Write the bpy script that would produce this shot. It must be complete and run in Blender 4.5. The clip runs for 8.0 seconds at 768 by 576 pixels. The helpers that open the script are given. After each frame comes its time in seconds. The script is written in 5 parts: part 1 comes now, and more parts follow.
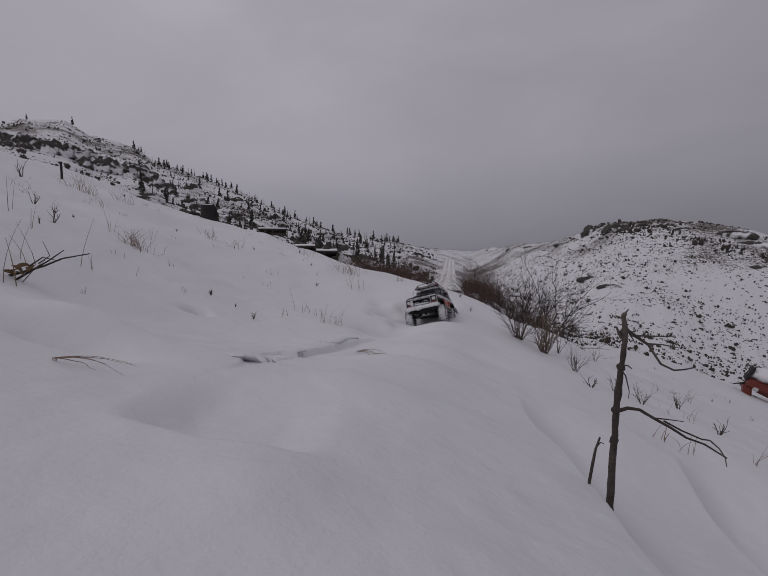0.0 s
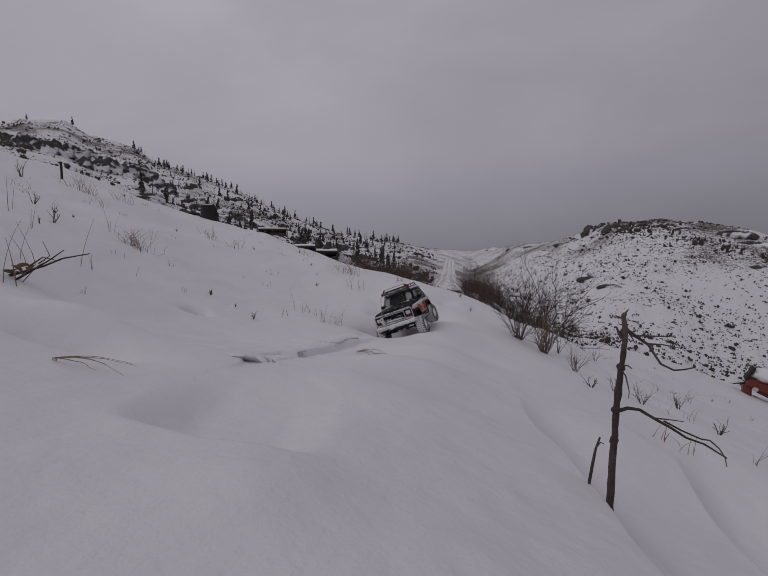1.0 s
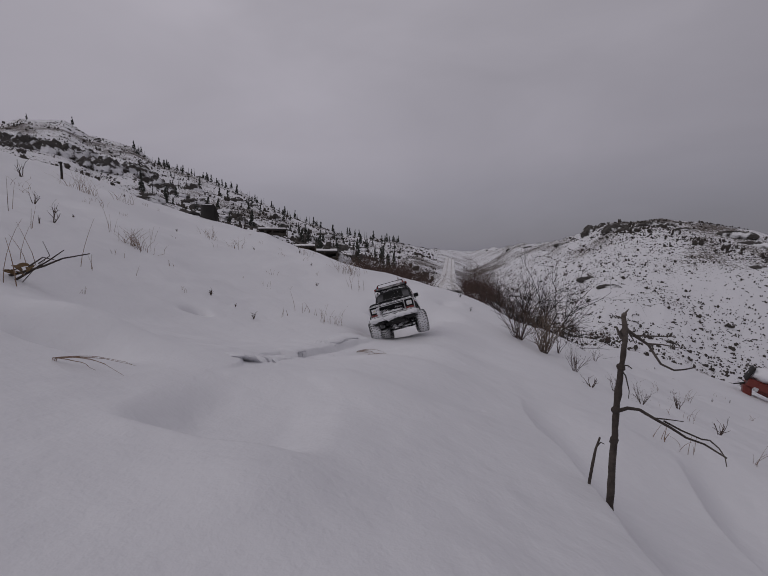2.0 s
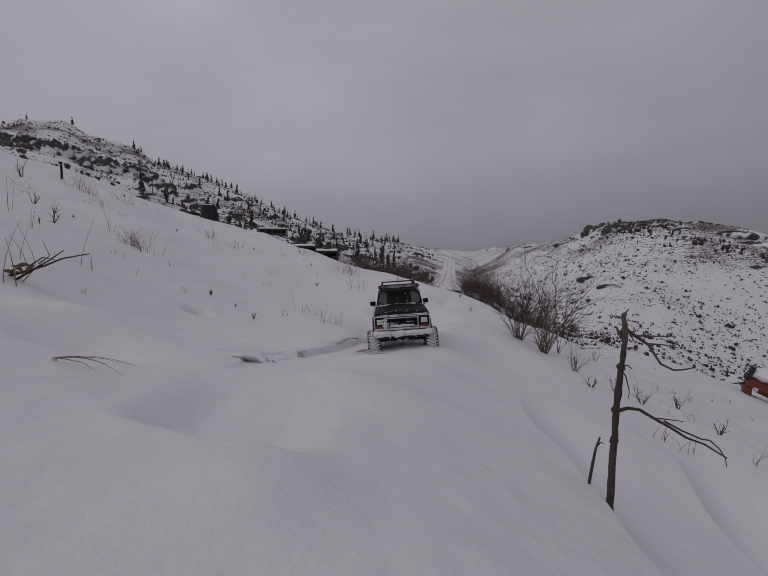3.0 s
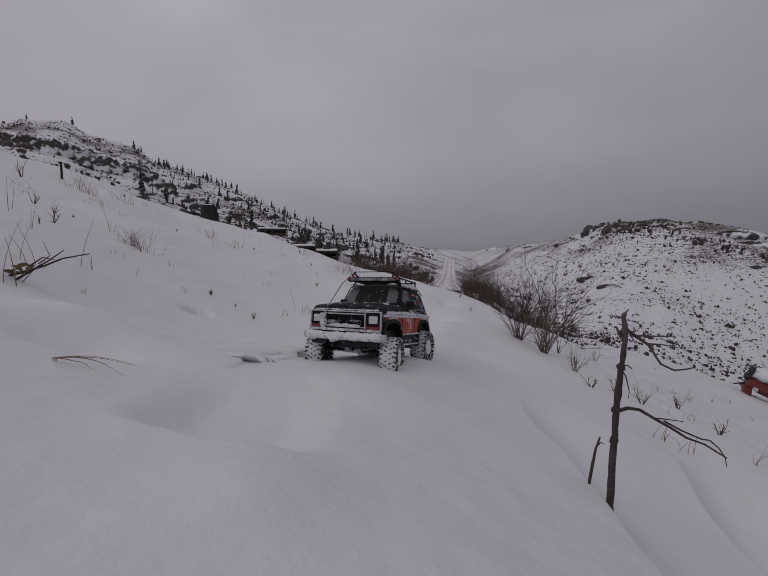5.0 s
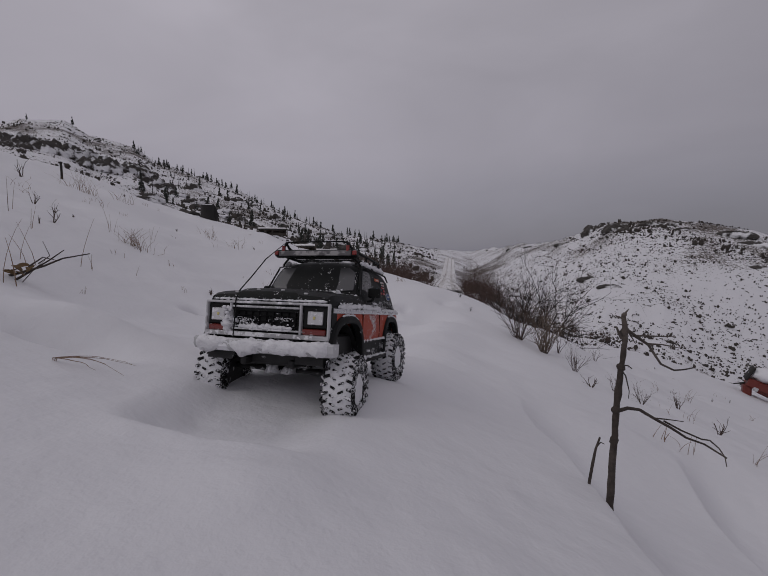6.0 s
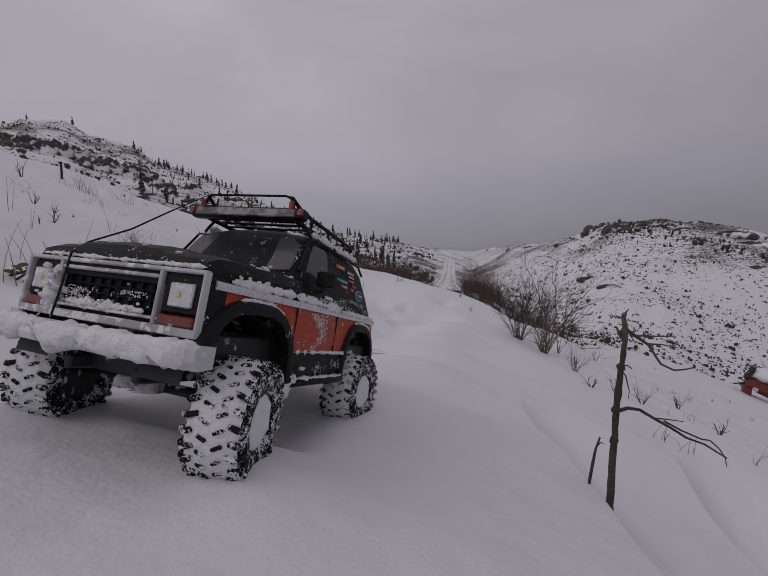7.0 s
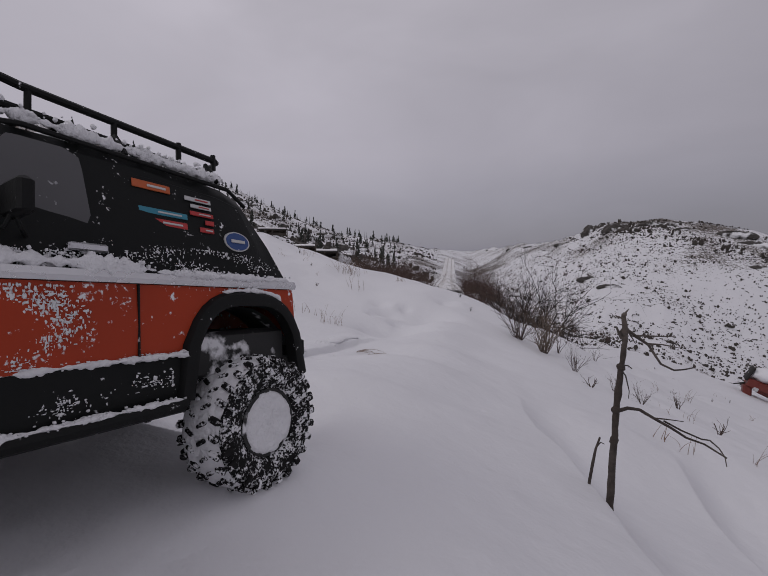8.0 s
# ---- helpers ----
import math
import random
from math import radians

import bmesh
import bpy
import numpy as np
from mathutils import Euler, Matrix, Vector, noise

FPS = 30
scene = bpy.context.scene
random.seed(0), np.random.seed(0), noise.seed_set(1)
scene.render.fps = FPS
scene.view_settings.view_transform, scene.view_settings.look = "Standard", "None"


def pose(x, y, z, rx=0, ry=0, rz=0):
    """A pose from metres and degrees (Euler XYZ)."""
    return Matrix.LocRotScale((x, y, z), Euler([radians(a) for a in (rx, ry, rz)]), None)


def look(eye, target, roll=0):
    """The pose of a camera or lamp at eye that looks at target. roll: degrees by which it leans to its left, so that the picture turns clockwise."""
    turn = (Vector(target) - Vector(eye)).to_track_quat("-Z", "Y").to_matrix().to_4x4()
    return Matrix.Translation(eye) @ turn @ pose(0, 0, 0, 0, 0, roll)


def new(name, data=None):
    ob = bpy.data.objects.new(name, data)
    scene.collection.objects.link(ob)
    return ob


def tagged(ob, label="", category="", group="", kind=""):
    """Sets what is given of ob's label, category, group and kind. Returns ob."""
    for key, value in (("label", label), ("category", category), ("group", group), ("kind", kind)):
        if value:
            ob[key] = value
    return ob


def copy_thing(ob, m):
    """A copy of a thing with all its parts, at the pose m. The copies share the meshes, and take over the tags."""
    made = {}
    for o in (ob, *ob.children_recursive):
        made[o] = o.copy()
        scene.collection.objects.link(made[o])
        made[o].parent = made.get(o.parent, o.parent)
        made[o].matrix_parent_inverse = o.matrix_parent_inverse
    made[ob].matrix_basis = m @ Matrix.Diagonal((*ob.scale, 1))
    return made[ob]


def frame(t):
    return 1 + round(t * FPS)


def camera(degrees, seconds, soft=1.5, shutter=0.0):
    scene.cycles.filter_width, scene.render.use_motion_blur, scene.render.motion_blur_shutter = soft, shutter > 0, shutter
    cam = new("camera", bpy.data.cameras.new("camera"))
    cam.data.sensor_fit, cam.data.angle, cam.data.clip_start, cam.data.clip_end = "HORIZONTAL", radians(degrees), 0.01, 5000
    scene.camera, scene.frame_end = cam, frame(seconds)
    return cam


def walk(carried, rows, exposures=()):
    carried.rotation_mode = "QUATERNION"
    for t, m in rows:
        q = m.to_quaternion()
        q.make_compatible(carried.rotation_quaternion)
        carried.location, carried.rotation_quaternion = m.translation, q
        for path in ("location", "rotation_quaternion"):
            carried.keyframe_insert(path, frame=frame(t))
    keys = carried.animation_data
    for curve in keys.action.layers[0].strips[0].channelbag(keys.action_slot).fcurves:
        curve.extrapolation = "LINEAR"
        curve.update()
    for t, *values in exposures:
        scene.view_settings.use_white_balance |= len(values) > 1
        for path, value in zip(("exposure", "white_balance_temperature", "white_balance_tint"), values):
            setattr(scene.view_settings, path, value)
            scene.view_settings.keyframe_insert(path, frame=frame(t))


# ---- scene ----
# Camera: it stands low over the snow and does not move.
cam = camera(86.95, 8.0, soft=1.0)
EYE_POSE = look((0, 0, 0), (0, math.cos(radians(5.2)), -math.sin(radians(5.2))))
walk(cam, [(0.0, EYE_POSE), (8.0, EYE_POSE)], exposures=[(0.0, 0.0), (5.8, 0.02), (7.2, 0.17), (8.0, 0.3)])

# Overcast winter sky with a wide, weak sun behind the cloud.
world = bpy.data.worlds.new("overcast_sky")
scene.world = world
world.use_nodes = True
wt = world.node_tree
for n in list(wt.nodes):
    wt.nodes.remove(n)


def wnode(kind, **values):
    n = wt.nodes.new(kind)
    for k, v in values.items():
        n.inputs[k].default_value = v
    return n


sky = wt.nodes.new("ShaderNodeTexSky")
sky.sky_type, sky.sun_disc, sky.sun_elevation, sky.sun_rotation = "NISHITA", False, radians(38), radians(200)
where = wt.nodes.new("ShaderNodeTexCoord")
split = wt.nodes.new("ShaderNodeSeparateXYZ")
wt.links.new(where.outputs["Generated"], split.inputs[0])
flat = wt.nodes.new("ShaderNodeMapping")
flat.inputs["Scale"].default_value = (1.0, 1.0, 2.4)
wt.links.new(where.outputs["Generated"], flat.inputs["Vector"])
cloud = wnode("ShaderNodeTexNoise", Scale=1.7, Detail=4.0, Roughness=0.5, Distortion=0.35)
wt.links.new(flat.outputs[0], cloud.inputs["Vector"])
height = wt.nodes.new("ShaderNodeValToRGB")
height.color_ramp.elements[0].position, height.color_ramp.elements[0].color = 0.0, (0.206, 0.2, 0.239, 1)
height.color_ramp.elements[1].position, height.color_ramp.elements[1].color = 0.75, (0.432, 0.411, 0.455, 1)
mid = height.color_ramp.elements.new(0.07)
mid.color = (0.248, 0.2365, 0.277, 1)
mid = height.color_ramp.elements.new(0.22)
mid.color = (0.329, 0.309, 0.352, 1)
wt.links.new(split.outputs["Z"], height.inputs[0])
tone = wt.nodes.new("ShaderNodeMapRange")
for k, v in (("From Min", 0.3), ("From Max", 0.7), ("To Min", 0.9), ("To Max", 1.1)):
    tone.inputs[k].default_value = v
wt.links.new(cloud.outputs["Fac"], tone.inputs["Value"])
grey = wt.nodes.new("ShaderNodeVectorMath")
grey.operation = "SCALE"
east = wt.nodes.new("ShaderNodeMapRange")
for k, v in (("From Min", -0.3), ("From Max", 0.8), ("To Min", 1.03), ("To Max", 0.74)):
    east.inputs[k].default_value = v
wt.links.new(split.outputs["X"], east.inputs["Value"])
shade = wt.nodes.new("ShaderNodeMath")
shade.operation = "MULTIPLY"
wt.links.new(tone.outputs[0], shade.inputs[0])
wt.links.new(east.outputs[0], shade.inputs[1])
wt.links.new(height.outputs[0], grey.inputs[0])
wt.links.new(shade.outputs[0], grey.inputs["Scale"])
veil = wnode("ShaderNodeBackground", Strength=1.0)
wt.links.new(grey.outputs[0], veil.inputs["Color"])
clear = wnode("ShaderNodeBackground", Strength=0.05)
wt.links.new(sky.outputs[0], clear.inputs["Color"])
both = wt.nodes.new("ShaderNodeMixShader")
both.inputs[0].default_value = 0.06
wt.links.new(veil.outputs[0], both.inputs[1])
wt.links.new(clear.outputs[0], both.inputs[2])
wo = wt.nodes.new("ShaderNodeOutputWorld")
wt.links.new(both.outputs[0], wo.inputs[0])

sun = new("sun", bpy.data.lights.new("sun", "SUN"))
sun.data.energy, sun.data.angle, sun.data.color = 0.34, radians(30), (1.0, 0.97, 0.93)
sun.matrix_world = look((0, 0, 20), (11, 4, 9))


# ---- materials ----
def material(name, colour, rough=0.7, metal=0.0, vary=0.25, scale=40.0, second=None, cover=None, bump=0.3, bump_scale=120.0, deep=0.002, coat=0.0, shine=0.5):
    """Grainy paint, rubber, wood and so on. second: a colour for larger stains. cover: (colour, share, size) of snow or rust stuck on it in flecks."""
    m = bpy.data.materials.new(name)
    m.use_nodes = True
    t = m.node_tree
    p = t.nodes["Principled BSDF"]
    p.inputs["Specular IOR Level"].default_value = shine
    p.inputs["Roughness"].default_value, p.inputs["Metallic"].default_value, p.inputs["Coat Weight"].default_value = rough, metal, coat
    co = t.nodes.new("ShaderNodeTexCoord")

    def noise_at(size, detail=4.0):
        n = t.nodes.new("ShaderNodeTexNoise")
        n.inputs["Scale"].default_value, n.inputs["Detail"].default_value = size, detail
        t.links.new(co.outputs["Object"], n.inputs["Vector"])
        return n

    def mixed(fac, a, b):
        n = t.nodes.new("ShaderNodeMix")
        n.data_type = "RGBA"
        t.links.new(fac, n.inputs["Factor"])
        for k, v in ((6, a), (7, b)):
            if isinstance(v, tuple):
                n.inputs[k].default_value = (*v, 1)
            else:
                t.links.new(v, n.inputs[k])
        return n.outputs[2]

    fine = noise_at(scale)
    dark, light = tuple(c * (1 - vary) for c in colour), tuple(min(1, c * (1 + vary)) for c in colour)
    out = mixed(fine.outputs["Fac"], dark, light)
    if second:
        stain = t.nodes.new("ShaderNodeMapRange")
        stain.inputs["From Min"].default_value, stain.inputs["From Max"].default_value = 0.45, 0.62
        t.links.new(noise_at(scale * 0.13, 5.0).outputs["Fac"], stain.inputs["Value"])
        out = mixed(stain.outputs[0], out, second)
    rn = t.nodes.new("ShaderNodeMapRange")
    rn.inputs["To Min"].default_value, rn.inputs["To Max"].default_value = max(0.05, rough - 0.12), min(1, rough + 0.12)
    t.links.new(fine.outputs["Fac"], rn.inputs["Value"])
    rough_out = rn.outputs[0]
    height_out = noise_at(bump_scale).outputs["Fac"]
    if cover:
        tint, share, size = cover
        fleck = t.nodes.new("ShaderNodeMapRange")
        fleck.inputs["From Min"].default_value, fleck.inputs["From Max"].default_value = 1 - share, 1 - share + 0.06
        blend = t.nodes.new("ShaderNodeMix")
        blend.inputs[0].default_value = 0.45
        t.links.new(noise_at(size, 8.0).outputs["Fac"], blend.inputs[2])
        t.links.new(noise_at(size * 0.22, 3.0).outputs["Fac"], blend.inputs[3])
        t.links.new(blend.outputs[0], fleck.inputs["Value"])
        out = mixed(fleck.outputs[0], out, tint)
        rm = t.nodes.new("ShaderNodeMix")
        t.links.new(fleck.outputs[0], rm.inputs[0])
        t.links.new(rough_out, rm.inputs[2])
        rm.inputs[3].default_value = 0.75
        rough_out = rm.outputs[0]
        hm = t.nodes.new("ShaderNodeMath")
        t.links.new(fleck.outputs[0], hm.inputs[0])
        t.links.new(height_out, hm.inputs[1])
        height_out = hm.outputs[0]
    t.links.new(out, p.inputs["Base Color"])
    t.links.new(rough_out, p.inputs["Roughness"])
    b = t.nodes.new("ShaderNodeBump")
    b.inputs["Strength"].default_value, b.inputs["Distance"].default_value = bump, deep
    t.links.new(height_out, b.inputs["Height"])
    t.links.new(b.outputs[0], p.inputs["Normal"])
    return m


SNOW = (0.74, 0.74, 0.76)


def ground_material():
    """Snow, with soil, sage and stones showing through where the brush attribute says that it lies thin."""
    m = bpy.data.materials.new("snow_cover")
    m.use_nodes = True
    t = m.node_tree
    p = t.nodes["Principled BSDF"]
    p.inputs["Roughness"].default_value = 0.62
    p.inputs["Specular IOR Level"].default_value = 0.3
    co = t.nodes.new("ShaderNodeTexCoord")

    def noise_at(size, detail=5.0, rough=0.55):
        n = t.nodes.new("ShaderNodeTexNoise")
        n.inputs["Scale"].default_value, n.inputs["Detail"].default_value, n.inputs["Roughness"].default_value = size, detail, rough
        t.links.new(co.outputs["Object"], n.inputs["Vector"])
        return n.outputs["Fac"]

    def math_node(op, a, b):
        n = t.nodes.new("ShaderNodeMath")
        n.operation = op
        for i, v in enumerate((a, b)):
            if isinstance(v, (int, float)):
                n.inputs[i].default_value = v
            else:
                t.links.new(v, n.inputs[i])
        return n.outputs[0]

    def mixed(fac, a, b):
        n = t.nodes.new("ShaderNodeMix")
        n.data_type = "RGBA"
        t.links.new(fac, n.inputs["Factor"])
        for k, v in ((6, a), (7, b)):
            if isinstance(v, tuple):
                n.inputs[k].default_value = (*v, 1)
            else:
                t.links.new(v, n.inputs[k])
        return n.outputs[2]

    thin = t.nodes.new("ShaderNodeAttribute")
    thin.attribute_name = "brush"
    patch = math_node("ADD", math_node("MULTIPLY", noise_at(2.1, 9.0, 0.78), 0.65), math_node("MULTIPLY", noise_at(0.07, 3.0), 0.35))
    level = math_node("ADD", patch, math_node("MULTIPLY", math_node("SUBTRACT", thin.outputs["Fac"], 1.0), 0.3))
    bare = t.nodes.new("ShaderNodeMapRange")
    bare.inputs["From Min"].default_value, bare.inputs["From Max"].default_value = 0.505, 0.53
    t.links.new(level, bare.inputs["Value"])
    soil = mixed(noise_at(1.3), (0.045, 0.036, 0.03), (0.13, 0.105, 0.085))
    snow = mixed(noise_at(2.3), (0.68, 0.68, 0.705), (0.735, 0.735, 0.755))
    t.links.new(mixed(bare.outputs[0], snow, soil), p.inputs["Base Color"])
    b = t.nodes.new("ShaderNodeBump")
    b.inputs["Strength"].default_value, b.inputs["Distance"].default_value = 0.58, 0.005
    crust = math_node("ADD", math_node("MULTIPLY", noise_at(22.0, 5.0), 1.5), math_node("MULTIPLY", noise_at(150.0, 3.0), 0.25))
    t.links.new(crust, b.inputs["Height"])
    t.links.new(b.outputs[0], p.inputs["Normal"])
    return m


M_GROUND = ground_material()
M_SNOW = material("packed_snow", SNOW, 0.7, vary=0.04, scale=60, bump=0.7, bump_scale=260, deep=0.004)
M_RED = material("orange_red_paint", (0.36, 0.038, 0.01), 0.42, vary=0.08, scale=30, second=(0.29, 0.034, 0.012), cover=(SNOW, 0.41, 330.0), bump=0.2, bump_scale=300, deep=0.001, shine=0.25)
M_BLACK = material("satin_black_paint", (0.0085, 0.0095, 0.0095), 0.5, vary=0.25, scale=50, cover=(SNOW, 0.375, 330.0), bump=0.2, bump_scale=300, deep=0.001, shine=0.14)
M_PLASTIC = material("black_plastic", (0.009, 0.0095, 0.0095), 0.55, vary=0.3, scale=80, cover=(SNOW, 0.375, 300.0), bump=0.25, bump_scale=400, deep=0.0008, shine=0.16)
M_CHASSIS = material("dark_chassis", (0.012, 0.012, 0.012), 0.6, vary=0.3, scale=80, cover=(SNOW, 0.43, 60.0), bump=0.25, bump_scale=400, deep=0.0008)
M_GRILLE = material("grille_black", (0.006, 0.006, 0.0065), 0.6, vary=0.3, scale=60, cover=(SNOW, 0.39, 160.0), shine=0.12)
M_WHITE = material("white_trim", (0.5, 0.5, 0.51), 0.4, vary=0.08, scale=60, second=(0.36, 0.36, 0.37), cover=((0.76, 0.76, 0.78), 0.48, 90.0), bump=0.2, bump_scale=300, deep=0.001)
M_CHROME = material("silver_strip", (0.62, 0.62, 0.64), 0.28, metal=0.7, vary=0.06, scale=60, cover=(SNOW, 0.42, 120.0), bump=0.1)
M_LENS = material("headlight_lens", (0.55, 0.55, 0.56), 0.2, vary=0.1, scale=120, cover=(SNOW, 0.5, 150.0), coat=0.6)
M_LED = material("yellowish_led", (0.6, 0.52, 0.2), 0.2, vary=0.1, scale=200)
M_MARKER = material("dark_red_marker", (0.16, 0.02, 0.015), 0.3, vary=0.15, scale=120, cover=(SNOW, 0.42, 150.0), coat=0.4)
M_LAMP_RED = material("red_lens", (0.24, 0.02, 0.015), 0.25, vary=0.15, scale=120, coat=0.4)
M_WINDOW = material("tinted_window", (0.05, 0.05, 0.053), 0.22, vary=0.15, scale=25, second=(0.075, 0.075, 0.08), cover=((0.5, 0.5, 0.52), 0.37, 170.0), bump=0.1, coat=0.2)
M_RUBBER = material("snowy_rubber", (0.011, 0.011, 0.011), 0.85, shine=0.15, vary=0.35, scale=90, cover=(SNOW, 0.5, 480.0), bump=0.8, bump_scale=300, deep=0.002)
M_BAND = material("snow_packed_tread", (0.03, 0.03, 0.03), 0.85, vary=0.35, scale=90, cover=(SNOW, 0.68, 160.0), bump=0.9, bump_scale=260, deep=0.003)
M_LUG = material("rubber_lugs", (0.012, 0.0115, 0.0115), 0.8, shine=0.15, vary=0.3, scale=90, cover=(SNOW, 0.5, 420.0), bump=0.6, bump_scale=300, deep=0.0015)
M_BARK = material("dead_bark", (0.05, 0.039, 0.033), 0.95, vary=0.6, scale=90, second=(0.125, 0.105, 0.09), bump=1.0, bump_scale=160, deep=0.004)
M_TWIG = material("twig_bark", (0.075, 0.052, 0.042), 0.95, vary=0.4, scale=50, bump=0.5)
M_DARKTWIG = material("dark_bark", (0.026, 0.021, 0.019), 0.95, vary=0.4, scale=8, second=(0.04, 0.031, 0.027), bump=0.5)
M_BRUSH = material("reddish_brush", (0.085, 0.052, 0.042), 0.95, vary=0.35, scale=2.0, second=(0.065, 0.05, 0.04))
M_SAGE = material("dark_sage", (0.058, 0.05, 0.043), 0.95, vary=0.4, scale=0.9)
M_STRAW = material("dry_grass", (0.21, 0.14, 0.095), 0.9, vary=0.35, scale=30, second=(0.14, 0.09, 0.062))
M_TAN = material("grey_tan_twigs", (0.15, 0.115, 0.088), 0.95, vary=0.35, scale=30, second=(0.095, 0.072, 0.057), bump=0.4)
M_LEAF = material("dead_leaf", (0.13, 0.08, 0.035), 0.85, vary=0.3, scale=60)
M_ROCK = material("dark_rock", (0.075, 0.068, 0.062), 0.95, vary=0.5, scale=0.6, second=(0.04, 0.036, 0.033), cover=((0.8, 0.8, 0.82), 0.5, 0.55), bump=1.0, bump_scale=1.5, deep=0.3)
M_NEEDLE = material("conifer_needles", (0.03, 0.034, 0.027), 0.95, vary=0.45, scale=1.5, cover=((0.75, 0.75, 0.77), 0.45, 2.2))
M_TIMBER = material("weathered_timber", (0.105, 0.085, 0.066), 0.9, vary=0.4, scale=3.0, second=(0.06, 0.05, 0.042))
M_OLDWOOD = material("charred_wood", (0.022, 0.02, 0.019), 0.95, vary=0.4, scale=30, bump=0.8)
M_RUST = material("red_machine_paint", (0.15, 0.024, 0.016), 0.6, vary=0.2, scale=12, second=(0.07, 0.022, 0.016), bump=0.4)
M_ROADSNOW = material("driven_snow", (0.78, 0.775, 0.78), 0.7, vary=0.04, scale=0.5, second=(0.7, 0.69, 0.685), bump=0.5, bump_scale=3.0, deep=0.03)
M_TRACK = material("slushy_track", (0.55, 0.53, 0.515), 0.7, vary=0.12, scale=0.8, second=(0.66, 0.65, 0.64), bump=0.6, bump_scale=4.0, deep=0.03)


def plain(name, colour, rough=0.45):
    return material(name, colour, rough, vary=0.1, scale=200, cover=(SNOW, 0.36, 160.0), bump=0.1)


# ---- shapes ----
class Shape:
    """Vertices and faces of one mesh."""

    def __init__(self):
        self.v, self.f = [], []

    def ring_skin(self, rings, closed=True, caps=True):
        base, n = len(self.v), len(rings[0])
        for ring in rings:
            self.v.extend(tuple(p) for p in ring)
        for i in range(len(rings) - 1):
            a, b = base + i * n, base + (i + 1) * n
            for j in range(n if closed else n - 1):
                k = (j + 1) % n
                self.f.append((a + j, a + k, b + k, b + j))
        if caps:
            self.f.append(tuple(base + j for j in reversed(range(n))))
            self.f.append(tuple(base + (len(rings) - 1) * n + j for j in range(n)))
        return self

    def box(self, c, s, edge=0.0015, turn=None):
        """A box with chamfered edges: centre, size."""
        hx, hy, hz = (k / 2 for k in s)
        e = min(edge, hx * 0.6, hy * 0.6, hz * 0.6)

        def ring(z, i):
            x, y = hx - i, hy - i
            return [(-x + e, -y, z), (x - e, -y, z), (x, -y + e, z), (x, y - e, z), (x - e, y, z), (-x + e, y, z), (-x, y - e, z), (-x, -y + e, z)]
        rings = [ring(-hz, e), ring(-hz + e, 0), ring(hz - e, 0), ring(hz, e)]
        m = Matrix.Translation(c) @ (turn.to_4x4() if turn else Matrix.Identity(4))
        return self.ring_skin([[m @ Vector(p) for p in r] for r in rings])

    def tube(self, pts, radii, n=6, twist=0.0):
        pts = [Vector(p) for p in pts]
        if not isinstance(radii, (list, tuple)):
            radii = [radii] * len(pts)
        rings, side = [], None
        for i, p in enumerate(pts):
            d = (pts[min(i + 1, len(pts) - 1)] - pts[max(i - 1, 0)]).normalized()
            if side is None:
                side = d.orthogonal().normalized()
            side = (side - d * side.dot(d)).normalized()
            other = d.cross(side)
            rings.append([p + (side * math.cos(a) + other * math.sin(a)) * radii[i] for a in (2 * math.pi * k / n + twist for k in range(n))])
        return self.ring_skin(rings)

    def spun(self, profile, n=32, about="X", c=(0, 0, 0)):
        """profile: (offset along the axis, radius)."""
        rings = []
        for o, r in profile:
            ring = []
            for k in range(n):
                a = 2 * math.pi * k / n
                q = (o, r * math.cos(a), r * math.sin(a)) if about == "X" else (r * math.cos(a), r * math.sin(a), o)
                ring.append((c[0] + q[0], c[1] + q[1], c[2] + q[2]))
            rings.append(ring)
        return self.ring_skin(rings)

    def lump(self, c, s, seed=0, rough=0.3, n=10, fine=2.5):
        """An uneven clod."""
        off = Vector((seed * 7.3, seed * 3.1, seed * 1.7))
        rings = []
        for i in range(1, n):
            th, ring = math.pi * i / n, []
            for j in range(2 * n):
                ph = math.pi * j / n
                d = Vector((math.sin(th) * math.cos(ph), math.sin(th) * math.sin(ph), math.cos(th)))
                k = 1 + rough * (noise.noise(d * 1.6 + off) + 0.55 * noise.noise(d * fine * 1.8 + off) + 0.3 * noise.noise(d * fine * 4 + off))
                ring.append((c[0] + d.x * s[0] * k, c[1] + d.y * s[1] * k, c[2] + d.z * s[2] * k))
            rings.append(ring)
        return self.ring_skin(rings)

    def mesh(self, name, mat, smooth_angle=40, weld=False):
        me = bpy.data.meshes.new(name)
        me.from_pydata(self.v, [], self.f)
        me.validate()
        me.materials.append(mat)
        bm = bmesh.new()
        bm.from_mesh(me)
        if weld:
            bmesh.ops.remove_doubles(bm, verts=bm.verts, dist=1e-6)
        bmesh.ops.recalc_face_normals(bm, faces=bm.faces)
        limit = radians(smooth_angle)
        for f in bm.faces:
            f.smooth = smooth_angle > 0
        for e in bm.edges:
            if len(e.link_faces) == 2 and e.calc_face_angle(0) > limit:
                e.smooth = False
        bm.to_mesh(me)
        bm.free()
        return me


def part(name, shape, mat, parent, label="", smooth_angle=40):
    ob = new(name, shape.mesh(name, mat, 180 if name == "snow_crust" else smooth_angle))
    ob.parent = parent
    if label:
        tagged(ob, label)
    return ob


